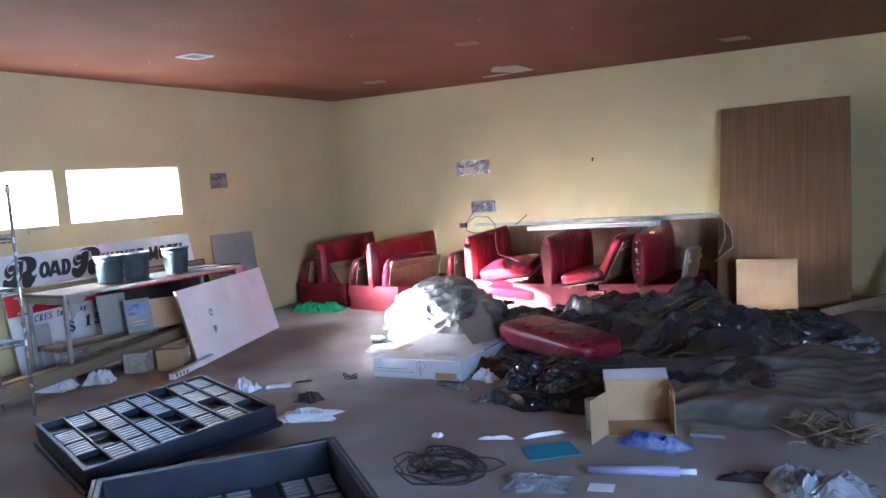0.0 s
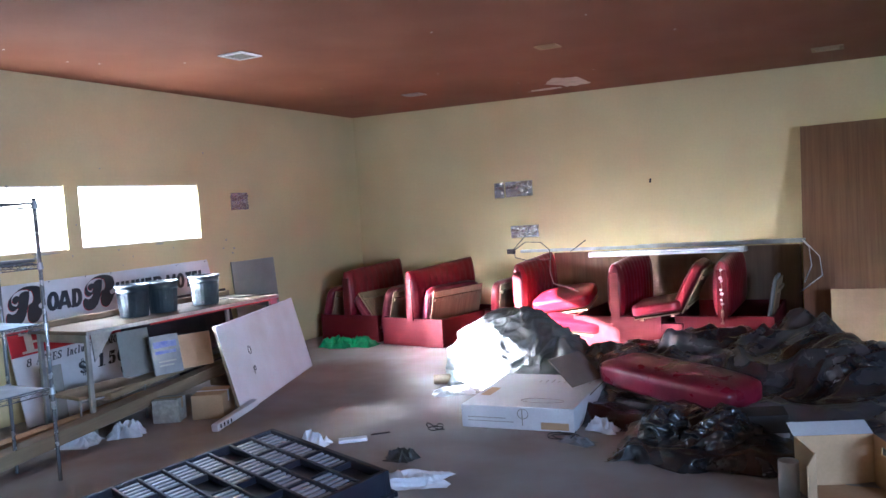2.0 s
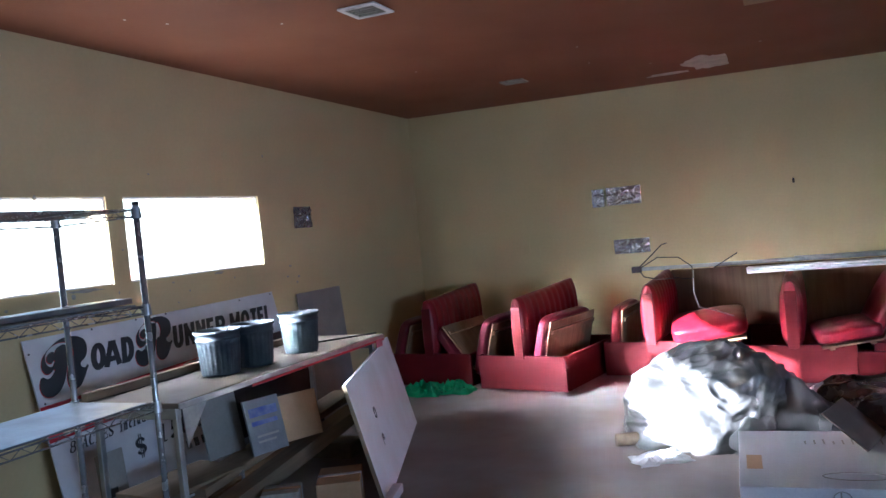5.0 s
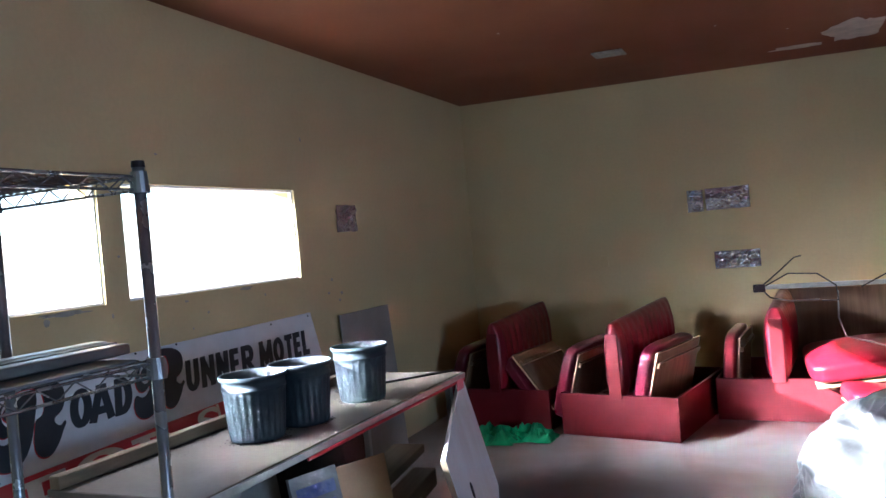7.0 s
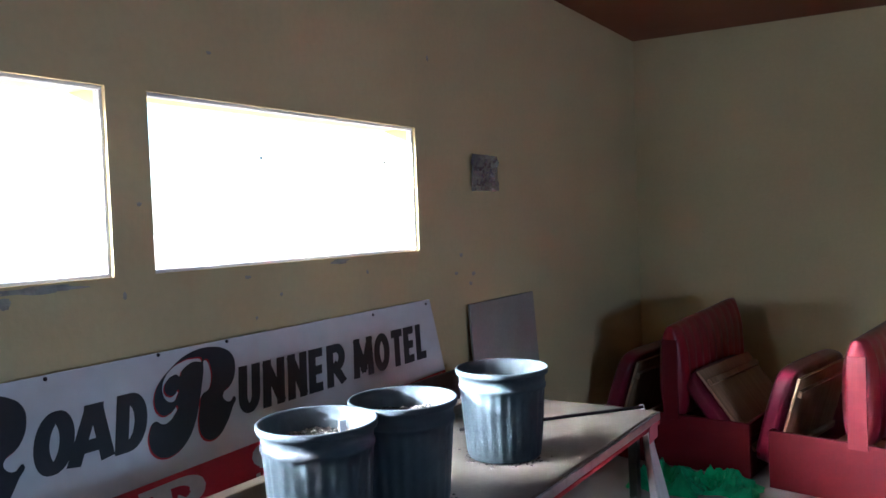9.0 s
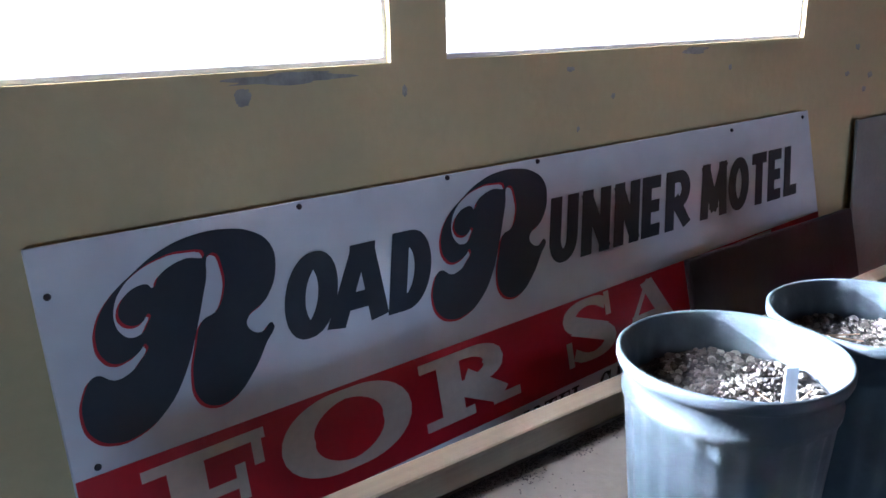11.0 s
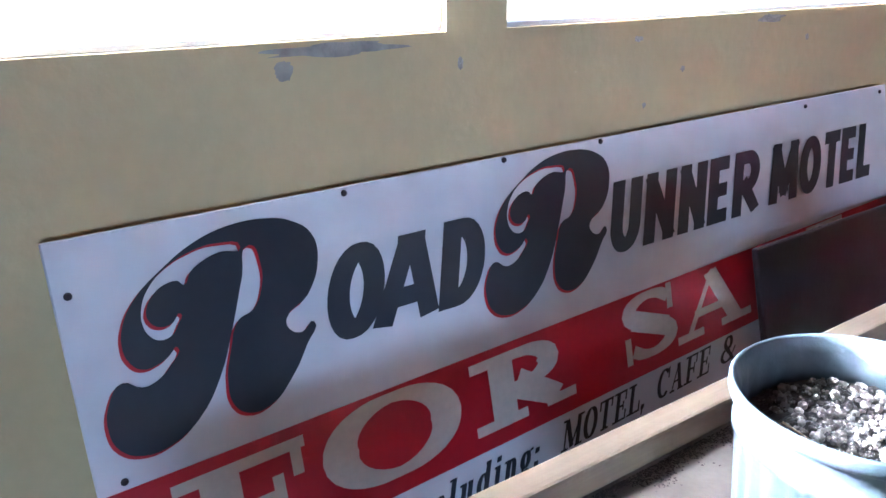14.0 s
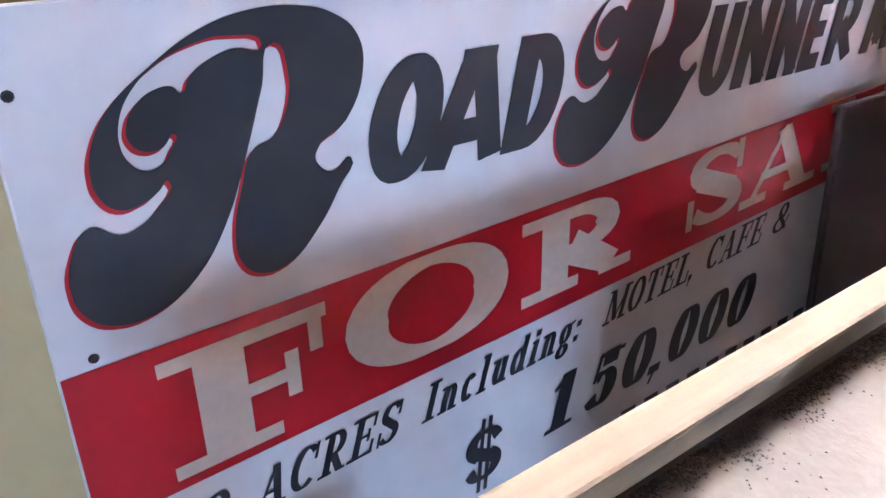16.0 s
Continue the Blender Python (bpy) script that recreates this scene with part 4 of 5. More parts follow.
blotch("wall_patch", pose(0.001, -5.12, 1.408, 90, 0, 90), 0.04, 0.035, 3, SCUFF, "bare grey patch of chipped wall paint under the window")
blotch("wall_patch", pose(0.001, -5.02, 1.438, 90, 0, 90), 0.26, 0.022, 8, SCUFF, "bare grey patch of chipped wall paint under the window")
blotch("wall_patch", pose(0.001, -3.72, 1.438, 90, 0, 90), 0.10, 0.022, 5, SCUFF, "bare grey patch of chipped wall paint under the window")
rnd = random.Random(21)
for k in range(16):
    blotch("wall_patch", pose(0.001, rnd.uniform(-5.9, -2.4), rnd.choice([rnd.uniform(1.22, 1.42), rnd.uniform(1.25, 2.5)]), 90, 0, 90), rnd.uniform(.012, .035), rnd.uniform(.012, .03), k, SCUFF, "small chip in the wall paint")

# ceiling fittings and damage
def ceiling_vent(x, y, w, d, turn, frame_mat, label, open_=True):
    v = thing("ceiling_vent", pose(x, y, ceiling_z(x, y) - 0.004, 0, 1.1, turn), label, "vent")
    fr = bmesh.new()
    for a, b_ in (((-w, -d), (w, -d + .035)), ((-w, d - .035), (w, d)), ((-w, -d + .035), (-w + .035, d - .035)), ((w - .035, -d + .035), (w, d - .035))):
        box((*a, -0.012), (*b_, 0.0), 0.002, bm=fr)
    part("vent_frame", fr, frame_mat, v)
    # Dark plate stands for the shade inside an open vent.
    part("backing", box((-w + .035, -d + .035, -0.004), (w - .035, d - .035, -0.001)), DARKPANEL if open_ else frame_mat, v)
    for k in range(5):
        yy = -d + .05 + (2 * d - .1) * k / 4
        part("slat", box((-w + .036, yy - .004, -0.012), (w - .036, yy + .004, -0.004), m=None), SCUFF if open_ else frame_mat, v)
    return v


ceiling_vent(1.92, -4.40, 0.13, 0.13, 0, WHITE, "square white ceiling vent with a dark open grille")
ceiling_vent(1.85, -1.38, 0.12, 0.10, 0, SCUFF, "square faded ceiling vent", False)
ceiling_vent(4.12, -2.95, 0.10, 0.08, 0, CARTON, "small brownish ceiling vent", False)
ceiling_vent(6.24, -0.98, 0.14, 0.12, 0, CARTON, "brownish square slatted ceiling vent", False)
blotch("ceiling_hole", pose(3.62, -0.92, ceiling_z(3.62, -0.92) - 0.004, 179.4, -1.1, 0), 0.42, 0.80, 13, PLASTER, "torn patch of pale bare plaster in the ceiling")
blotch("ceiling_hole", pose(3.22, -0.55, ceiling_z(3.22, -0.55) - 0.005, 179.4, -1.1, 10), 0.5, 0.14, 17, PLASTER, "torn patch of pale bare plaster in the ceiling")
for k in range(14):
    cx, cy = rnd.uniform(0.5, 6), rnd.uniform(-6.5, -1)
    blotch("ceiling_chip", pose(cx, cy, ceiling_z(cx, cy) - 0.003, 180, 0, 0), .02, .02, k + 40, PLASTER, "tiny pale chip in the ceiling paint")

# door slab and boards against the back wall
door = thing("door_slab", pose(5.92, -0.86, 0.0, -17.3, 0, 0), "wide brown wood-grained door slab leaning on the wall", "door")
part("slab", box((0, -0.04, 0), (1.33, 0, 2.30), 0.003), DOORWOOD, door)
ply = thing("cardboard_sheet", pose(6.18, -1.16, 0.0, -12, 0, 2), "tan cardboard sheet leaning on the door slab", "cardboard")
part("board_sheet", box((0, -0.008, 0), (0.60, 0, 0.56), 0.002), CARTON, ply)
saw = thing("timber_frame", pose(0, 0, 0), "broken timber trestle lying by the wall", "timber")
for a, c in (((7.0, -1.30, 0.03), (8.6, -0.55, 0.35)), ((7.55, -0.62, 0.04), (8.1, -0.9, 1.0)), ((8.5, -0.5, 0.0), (8.05, -0.85, 1.05)), ((7.35, -0.9, 0.02), (8.7, -1.0, 0.05))):
    d = Vector(c) - Vector(a)
    m = Matrix.Translation(a) @ d.to_track_quat("Z", "Y").to_matrix().to_4x4()
    part("timber", box((-0.02, -0.045, 0), (0.02, 0.045, d.length), 0.003, m=m), BEAM, saw)

# black plastic heap
def bump_at(x, y, cx, cy, r, h, ry=None):
    q = ((x - cx) / r) ** 2 + ((y - cy) / (ry or r)) ** 2
    return h * math.exp(-q * 1.3)


def pleat(p):
    """A wave of flat flanks that meet in sharp creases, -1 to 1."""
    return 2 * abs((p / math.pi) % 2 - 1) - 1


def folds(x, y):
    """Long sharp creases that cross at angles, with flat facets between them."""
    wx, wy = x + 0.22 * noise.noise((x * 1.9, y * 1.9, 3)), y + 0.22 * noise.noise((x * 1.9, y * 1.9, 8))
    s = 0.0
    for ang, f, a in ((0.5, 2.4, 0.36), (1.75, 3.4, 0.28), (2.7, 5.2, 0.16)):
        u, v = wx * math.cos(ang) + wy * math.sin(ang), wy * math.cos(ang) - wx * math.sin(ang)
        s += a * (1 - 2.0 * abs(noise.noise((u * f, v * f * 0.42, ang * 7))))
    for ang, f, a in ((0.9, 13.0, 0.16), (2.3, 19.0, 0.12), (1.5, 31.0, 0.06)):
        u, v = wx * math.cos(ang) + wy * math.sin(ang), wy * math.cos(ang) - wx * math.sin(ang)
        turn = 2.6 * noise.noise((wx * 2.2, wy * 2.2, ang * 5)) + 1.2 * noise.noise((wx * 5, wy * 5, ang))
        s += a * pleat(u * f + turn * 2.2) * max(0.0, 0.35 + 1.3 * noise.noise((u * 1.8, v * 1.2, ang * 11)))
    return s


def heap(x0, x1, y0, y1, nx, ny, height, fold, seed, rag):
    """A crumpled sheet over hidden stuff; height(x, y) is the mass below, rag the unevenness of its outline."""
    def fn(u, v):
        x, y = x0 + (x1 - x0) * u, y0 + (y1 - y0) * v
        edge = min(u, 1 - u, v, 1 - v)
        x += rag * noise.noise((u * 4 + seed, v * 4, 1)) + 0.05 * noise.noise((u * 14, v * 14, seed))
        y += rag * noise.noise((u * 4, v * 4 + seed, 5)) + 0.05 * noise.noise((u * 14 + 3, v * 14, seed))
        k = min(1.0, edge / 0.10)
        h = height(x, y) * (k * k * (3 - 2 * k))
        wr = folds(x + seed, y)
        big = noise.noise((x * 1.7 + seed, y * 1.7, 9))
        return (x, y, max(0.006, h * (1 + 0.25 * big) + fold * min(1, 0.12 + h * 3.2) * (wr - 0.25) * k))
    return sheet(nx, ny, fn)


def pile(x, y):
    dip = 1 - 0.92 * math.exp(-((x - 5.28) / 0.85) ** 2 - ((y + 3.68) / 0.45) ** 2)
    return dip * (0.10 + bump_at(x, y, 5.95, -2.40, 0.40, 0.27) + bump_at(x, y, 6.35, -3.05, 0.5, 0.21) + bump_at(x, y, 5.2, -2.65, 0.7, 0.18) + bump_at(x, y, 4.5, -2.9, 0.6, 0.10)
            + bump_at(x, y, 6.8, -2.4, 0.5, 0.08) + bump_at(x, y, 5.6, -3.9, 0.7, 0.08))


tp = part("black_plastic_sheet", heap(4.15, 7.15, -4.35, -1.75, 240, 210, pile, 0.33, 2.0, 0.25), BLACKFILM)
tagged(tp, "big crumpled heap of black plastic sheeting on the floor", "plastic sheet")
tf = part("dusty_tarp", heap(6.15, 8.1, -4.95, -2.6, 150, 170, lambda x, y: 0.07 + bump_at(x, y, 6.9, -3.6, 0.6, 0.06), 0.22, 7.0, 0.12), TARP)
tagged(tf, "dusty dark grey tarpaulin spread flat on the floor", "tarpaulin")
tb = part("black_plastic_sheet", heap(5.05, 6.25, -5.0, -3.95, 110, 92, lambda x, y: 0.06 + bump_at(x, y, 5.75, -4.6, 0.4, 0.05), 0.17, 4.0, 0.12), BLACKFILM)
tagged(tb, "crumpled edge of black plastic under a red cushion", "plastic sheet")

tc = part("black_plastic_sheet", heap(3.75, 4.85, -3.45, -2.2, 110, 116, lambda x, y: 0.10 + bump_at(x, y, 4.12, -3.12, 0.34, 0.20), 0.26, 11.0, 0.16), BAGFILM)
tagged(tc, "crumpled black plastic between the trash bag and the carton", "plastic sheet")


def sack(rx, ry, h, seed, nu=200, nv=90, crease=1.0, boxy=1.0):
    """A slack, stuffed film bag: broad dents, long creases and a foot that lies on the floor."""
    def fn(u, v):
        a, q = u * 2 * math.pi, v * math.pi / 2
        d = Vector((math.cos(a) * math.cos(q), math.sin(a) * math.cos(q), math.sin(q)))
        p = d + Vector((seed, seed * 0.7, 0))
        warp = p + 0.35 * Vector((noise.noise(p * 1.6), noise.noise(p * 1.6 + Vector((7, 1, 3))), noise.noise(p * 1.6 + Vector((2, 9, 5)))))
        long_ = 1 - abs(noise.noise(Vector((warp.x * 2.3, warp.y * 2.3, warp.z * 0.9)))) * 2.4
        short = 1 - abs(noise.noise(Vector((warp.x * 4.4 + 3, warp.y * 2.2, warp.z * 4.4)))) * 2.4
        tiny = 1 - abs(noise.noise(warp * 9.0)) * 2.2
        r = 0.92 + 0.16 * noise.noise(p * 1.3) + crease * (0.10 * long_ + 0.055 * short + 0.018 * tiny + 0.05 * pleat((warp.x * 0.8 + warp.z * 0.6) * 9) * max(0.0, 0.4 + noise.noise(p * 2.1)) + 0.03 * pleat((warp.y - warp.x * 0.4) * 15) * max(0.0, 0.4 + noise.noise(p * 2.7 + Vector((5, 5, 5))))) * (0.5 + 0.5 * math.cos(q) ** 0.4)
        flare = 1 + 0.14 * (1 - v) ** 6
        wx, wy = (math.copysign(abs(c) ** boxy, c) for c in (math.cos(a), math.sin(a)))
        return (rx * r * flare * wx * math.cos(q), ry * r * flare * wy * math.cos(q), max(0.0, h * r * d.z ** (0.8 if boxy == 1 else 1.05)))
    b = sheet(nu, nv, fn)
    bmesh.ops.remove_doubles(b, verts=b.verts[:], dist=0.0004)
    return b


for x, y, rx, ry, h, seed, turn, label in ((6.42, -3.0, 0.50, 0.40, 0.36, 5.0, 15, "bulging black plastic bag in the heap of sheeting"), (5.97, -2.35, 0.40, 0.34, 0.36, 9.0, 60, "bulging black plastic bag on top of the heap"),
                                           (5.30, -2.75, 0.42, 0.34, 0.27, 21.0, 40, "slack black plastic bag in the heap of sheeting"), (4.92, -2.35, 0.40, 0.30, 0.24, 25.0, 80, "slack black plastic bag in the heap of sheeting"), (5.50, -2.05, 0.40, 0.30, 0.26, 29.0, 10, "slack black plastic bag in the heap of sheeting"),
                                           (6.85, -2.25, 0.45, 0.32, 0.22, 33.0, 20, "slack black plastic bag in the heap of sheeting"), (5.70, -4.58, 0.27, 0.22, 0.24, 13.0, 30, "small crumpled black plastic bag under a cushion"), (5.36, -4.46, 0.24, 0.22, 0.23, 17.0, 100, "small crumpled black plastic bag under a cushion")):
    pb = part("black_plastic_bag", sack(rx, ry, h, seed, 130, 60, 1.35), BLACKFILM)
    pb.matrix_world = pose(x, y, 0.0, 0, 0, turn)
    tagged(pb, label, "plastic bag", "black bags in the heap")
bag = part("black_trash_bag", sack(0.60, 0.56, 0.62, 2.0, 240, 110, 0.8, 0.72), BAGFILM)
bag.matrix_world = pose(3.62, -2.82, 0.0, 0, 0, -14)
tagged(bag, "full black plastic trash bag lit by the sun", "trash bag")
cu = cushion("bench_cushion", pose(5.24, -3.78, 0.12, 4, 2, -30), 1.24, 0.46, 0.23, WINE, "long red vinyl bench cushion lying on the plastic", board=False)

# the flat white carton
ctn = thing("white_carton", pose(3.855, -4.52, 0.0, 0, 0, 3.5), "flat white printed carton with an open brown flap", "carton")
part("carton", box((0, 0, 0), (0.84, 1.02, 0.165), 0.006, 2), WHITECARTON, ctn)
part("flap", box((0.02, -0.008, 0), (0.42, 0.0, 0.30), 0.002, m=pose(0.66, 0.58, 0.162, -50, 0, 68)), FLAPBROWN, ctn, "raised brown inner flap")
part("flap", box((0, -0.003, -0.24), (0.5, 0.003, 0), 0.001, m=pose(0.845, 0.45, 0.16, 30, 0, 90)), FLAPBROWN, ctn, "hanging brown side flap")
part("printed_patch", box((0.60, -0.0015, 0.012), (0.80, 0.0, 0.062)), CARTON, ctn, "orange-brown printed block")
part("printed_line", box((0.05, -0.0015, 0.075), (0.34, 0.0, 0.082)), GREYBOARD, ctn)
part("printed_line", box((0.05, -0.0015, 0.05), (0.40, 0.0, 0.056)), GREYBOARD, ctn)
part("printed_line", box((0.46, -0.0015, 0.03), (0.468, 0.0, 0.15)), GREYBOARD, ctn)
part("printed_ring", tube([(0.47 + 0.04 * math.cos(k * 0.39), -0.002, 0.115 + 0.035 * math.sin(k * 0.39)) for k in range(17)], 0.003, 5), GREYBOARD, ctn)
part("printed_patch", box((0.04, 0.28, 0.1655), (0.12, 0.52, 0.1665)), CARTON, ctn, "orange-brown printed block")
part("printed_ring", tube([(0.56 + 0.16 * math.cos(k * 0.39), 0.18 + 0.06 * math.sin(k * 0.39), 0.1665) for k in range(17)], 0.003, 5), GREYBOARD, ctn)
for k in range(9):
    part("printed_line", box((0.36 + 0.05 * k, 0.74, 0.1655), (0.37 + 0.05 * k, 0.80 + 0.02 * (k % 3), 0.1665)), GREYBOARD, ctn)

# open cardboard box
cb = thing("cardboard_box", pose(6.36, -5.14, 0.0, 0, 0, 22), "open brown cardboard box lying on its side with a hand hole", "box")
W, D, Hh = 0.40, 0.30, 0.27
part("box_side", box((-W / 2, D / 2 - 0.005, 0), (W / 2, D / 2, Hh)), CARTON, cb)
part("box_side", box((-W / 2, -D / 2, 0), (-W / 2 + 0.005, D / 2 - 0.006, Hh)), CARTON, cb)
hs = bmesh.new()
for a, c in (((-D / 2, 0), (D / 2, 0.19)), ((-D / 2, 0.19), (-0.05, 0.23)), ((0.05, 0.19), (D / 2, 0.23)), ((-D / 2, 0.23), (D / 2, Hh))):
    box((W / 2 - 0.005, a[0], a[1]), (W / 2, c[0] - 0.006 if c[0] == D / 2 else c[0], c[1]), bm=hs)
part("box_side", hs, CARTON, cb, "side with a hand hole")
part("box_bottom", box((-W / 2 + 0.006, -D / 2, 0.0), (W / 2 - 0.006, D / 2 - 0.006, 0.005)), CARTON, cb)
part("box_flap", box((0, -0.22, 0), (0.005, 0, 0.26), m=pose(-W / 2, -D / 2, 0.02, 0, 0, -28)), CARTON, cb)
part("box_flap", box((-W / 2, 0, 0), (W / 2, 0.004, 0.12), m=pose(0, D / 2, Hh, -70, 0, 0)), WHITECARTON, cb, "pale box flap")
gb = thing("dark_carton", pose(5.88, -4.46, 0.085, 0, -3, 12), "flat charcoal carton with a grey base lying on the plastic", "carton")
part("carton", box((-0.16, -0.11, 0.03), (0.16, 0.11, 0.14), 0.005, 2), CHARCOAL, gb)
part("carton_base", box((-0.155, -0.105, 0.0), (0.155, 0.105, 0.029), 0.003), WHITECARTON, gb, "grey cardboard base")
roll = thing("grey_roll", pose(6.10, -5.24, 0.0), "short grey cardboard cylinder standing on the carpet", "cylinder")
part("roll", lathe([(0.0, 0.0), (0.05, 0.0), (0.05, 0.19), (0.044, 0.19), (0.044, 0.01), (0, 0.01)], 20), WHITECARTON, roll)


# plastic pallets on the floor
# The slats' sheen of reflected sky is put into this pale colour.
SLAT = material("slat_sky_sheen", (0.34, 0.36, 0.42), 0.32, vary=0.2, scale=12, bump=0.03)


def pallet(name, m, label, deck_up=True, size=1.2, h=0.15):
    p = thing(name, m, label, "plastic pallet", "dark plastic pallets")
    s = size
    for a, b_ in (((0, 0), (s, 0.03)), ((0, s - 0.03), (s, s)), ((0, 0.03), (0.03, s - 0.03)), ((s - 0.03, 0.03), (s, s - 0.03))):
        part("side_wall", box((*a, 0), (*b_, h), 0.006, 2), CRATE, p)
    for a, b_ in (((-0.025, -0.025), (s + 0.025, -0.001)), ((-0.025, s + 0.001), (s + 0.025, s + 0.025)), ((-0.025, 0), (-0.001, s)), ((s + 0.001, 0), (s + 0.025, s))):
        part("flange", box((*a, 0 if deck_up else h - 0.03), (*b_, 0.03 if deck_up else h), 0.004), CRATE, p)
    z = h - 0.02 if deck_up else 0.0
    nx, ny = 4, 8
    cw, ch = (s - 0.06) / nx, (s - 0.06) / ny
    for j in range(1, ny):
        part("deck_bar", box((0.03, 0.03 + j * ch - 0.009, z - 0.02 if deck_up else z), (s - 0.03, 0.03 + j * ch + 0.009, z + 0.021), 0.003), CRATE, p)
    for i in range(1, nx):
        part("cross_bar", box((0.03 + i * cw - 0.010, 0.03, z - 0.025 if deck_up else z + 0.002), (0.03 + i * cw + 0.010, s - 0.03, z + 0.012), 0.003), CRATE, p)
    part("deck_plate", box((0.03, 0.03, max(0.001, z - 0.035)), (s - 0.03, s - 0.03, max(0.004, z - 0.03))), CRATE, p)
    one = None
    for i in range(nx):
        for j in range(ny):
            if (i * 2 + j) % 5 == 0 or (i + 2 * j) % 7 == 3:
                continue
            x0, y0 = 0.03 + i * cw + 0.013, 0.03 + j * ch + 0.012
            for k in range(5):
                xx = x0 + (cw - 0.026) * (k + 0.5) / 5
                if one is None:
                    sl = part("slat", box((-0.013, 0, -0.006), (0.013, ch - 0.024, 0.006), 0.002), SLAT, p)
                    one = sl.data
                else:
                    sl = new("slat", one)
                    sl.parent = p
                sl.location = (xx, y0, z + 0.002 if deck_up else z + 0.012)
    return p


_x = Vector((1.19, -0.42, -0.03)).normalized()
_y0 = Vector((0.46, 1.09, 0.09)).normalized()
_z = _x.cross(_y0).normalized()
_y = _z.cross(_x).normalized()
pallet("plastic_pallet", Matrix.Translation((2.70, -6.81, 0.025)) @ Matrix((_x, _y, _z)).transposed().to_4x4(), "dark blue-black plastic pallet with slotted deck, one corner propped up")
pallet("plastic_pallet", Matrix.Translation((4.19, -7.38, 0.0)) @ pose(0, 0, 0, 0, 0, -39), "dark plastic pallet turned over, its hollow side up", False, 1.24, 0.2)
prop = thing("pallet_prop", pose(3.10, -5.86, 0.0, 0, 0, -15), "dark ribbed plastic block under a pallet corner", "block")
part("block", box((-0.16, -0.08, 0), (0.16, 0.10, 0.075), 0.01, 2), CRATE, prop)
for k in range(6):
    part("rib", box((-0.14 + 0.05 * k, 0.101, 0.005), (-0.12 + 0.05 * k, 0.115, 0.085), 0.002), GREYBOARD, prop)


# under the table
def beam(name, a, c, w, h, mat, label):
    d = Vector(c) - Vector(a)
    t = thing(name, Matrix.Translation(a) @ d.to_track_quat("Y", "Z").to_matrix().to_4x4(), label, "timber", "long planks under the table")
    part("plank", box((-w / 2, 0, 0), (w / 2, d.length, h), 0.005, 2), mat, t)
    return t


beam("plank", (1.34, -6.75, 0.03), (1.02, -3.55, 0.23), 0.14, 0.10, BEAM, "long pale timber plank slanting under the table")
beam("plank", (1.02, -5.35, 0.25), (0.80, -3.30, 0.34), 0.20, 0.05, BEAM, "pale timber plank lying on top of another")
beam("plank", (0.95, -6.6, 0.02), (0.80, -3.6, 0.12), 0.12, 0.09, CARTON, "brownish timber plank slanting under the table")
trest = thing("plank_support", pose(0.98, -3.75, 0.0), "low wooden block under the planks", "block")
part("block", box((-0.3, -0.1, 0), (0.16, 0.1, 0.12), 0.006), BEAM, trest)
bench = thing("low_stand", pose(0.86, -5.35, 0.0, 0, 0, -6), "low steel-legged stand with a pale wooden top", "stand")
part("stand_top", box((-0.20, -0.20, 0.29), (0.20, 0.42, 0.32), 0.004), BEAM, bench)
for lx, ly in ((-0.18, -0.18), (0.18, -0.18), (-0.18, 0.40), (0.18, 0.40)):
    part("leg", tube([(lx, ly, 0), (lx, ly, 0.289)], 0.010, 8), STEEL, bench)
part("stretcher", tube([(0.18, -0.18, 0.27), (0.18, 0.40, 0.27)], 0.008, 8), STEEL, bench)


def loose_box(name, m, w, d, h, mat, label, category="box"):
    t = thing(name, m, label, category)
    part("carton", box((-w / 2, -d / 2, 0), (w / 2, d / 2, h), 0.006, 2), mat, t)
    part("tape", box((-w / 2 - 0.001, -0.02, h * 0.55), (w / 2 + 0.001, 0.02, h + 0.001)), CARTON if mat is not CARTON else WHITE, t, "packing tape")
    return t


loose_box("small_carton", pose(1.60, -4.72, 0.0, 0, 0, 28), 0.26, 0.34, 0.20, CARTON, "small brown and white carton on the floor under the table")
loose_box("small_carton", pose(1.36, -4.98, 0.0, 0, 0, 28), 0.22, 0.18, 0.19, SCUFF, "small faded grey carton on the floor under the table")
strip = thing("slotted_strip", pose(2.02, -5.14, 0.0, 0, 0, 12), "white slotted steel strip lying on the floor", "metal strip")
part("strip", box((-0.03, 0, 0.0), (0.03, 0.62, 0.055), 0.004, m=pose(0, 0, 0, 4, 0, 0)), WHITE, strip)
# Slots are uncut: dark blocks stand for the shade in them.
for k in range(4):
    part("slot", box((0.0305, 0.03 + 0.05 * k, 0.02), (0.032, 0.05 + 0.05 * k, 0.05)), DARKPANEL, strip)


def leaning(name, m, w, h, t, mat, label, cat, bars=()):
    o = thing(name, m, label, cat)
    part("cover", box((0, 0, 0), (t, w, h), 0.002), mat, o)
    for y0, y1, z0, z1, mm in bars:
        part("print", box((t + 0.0005, y0 * w, z0 * h), (t + 0.002, y1 * w, z1 * h)), mm, o)
    return o


leaning("magazine", pose(1.08, -4.86, 0.33, 0, -14, -18), 0.26, 0.34, 0.02, CLEARFILM, "blue and white printed packet leaning under the table", "magazine", ((0.1, 0.9, 0.68, 0.84, BLUEPRINT), (0.12, 0.85, 0.52, 0.6, BLUEPRINT), (0.2, 0.8, 0.30, 0.34, GREYBOARD), (0.2, 0.7, 0.2, 0.24, GREYBOARD)))
leaning("cardboard_sheet", pose(1.12, -4.60, 0.34, 0, -12, -24), 0.30, 0.30, 0.008, CARTON, "small tan cardboard sheet leaning under the table", "cardboard")
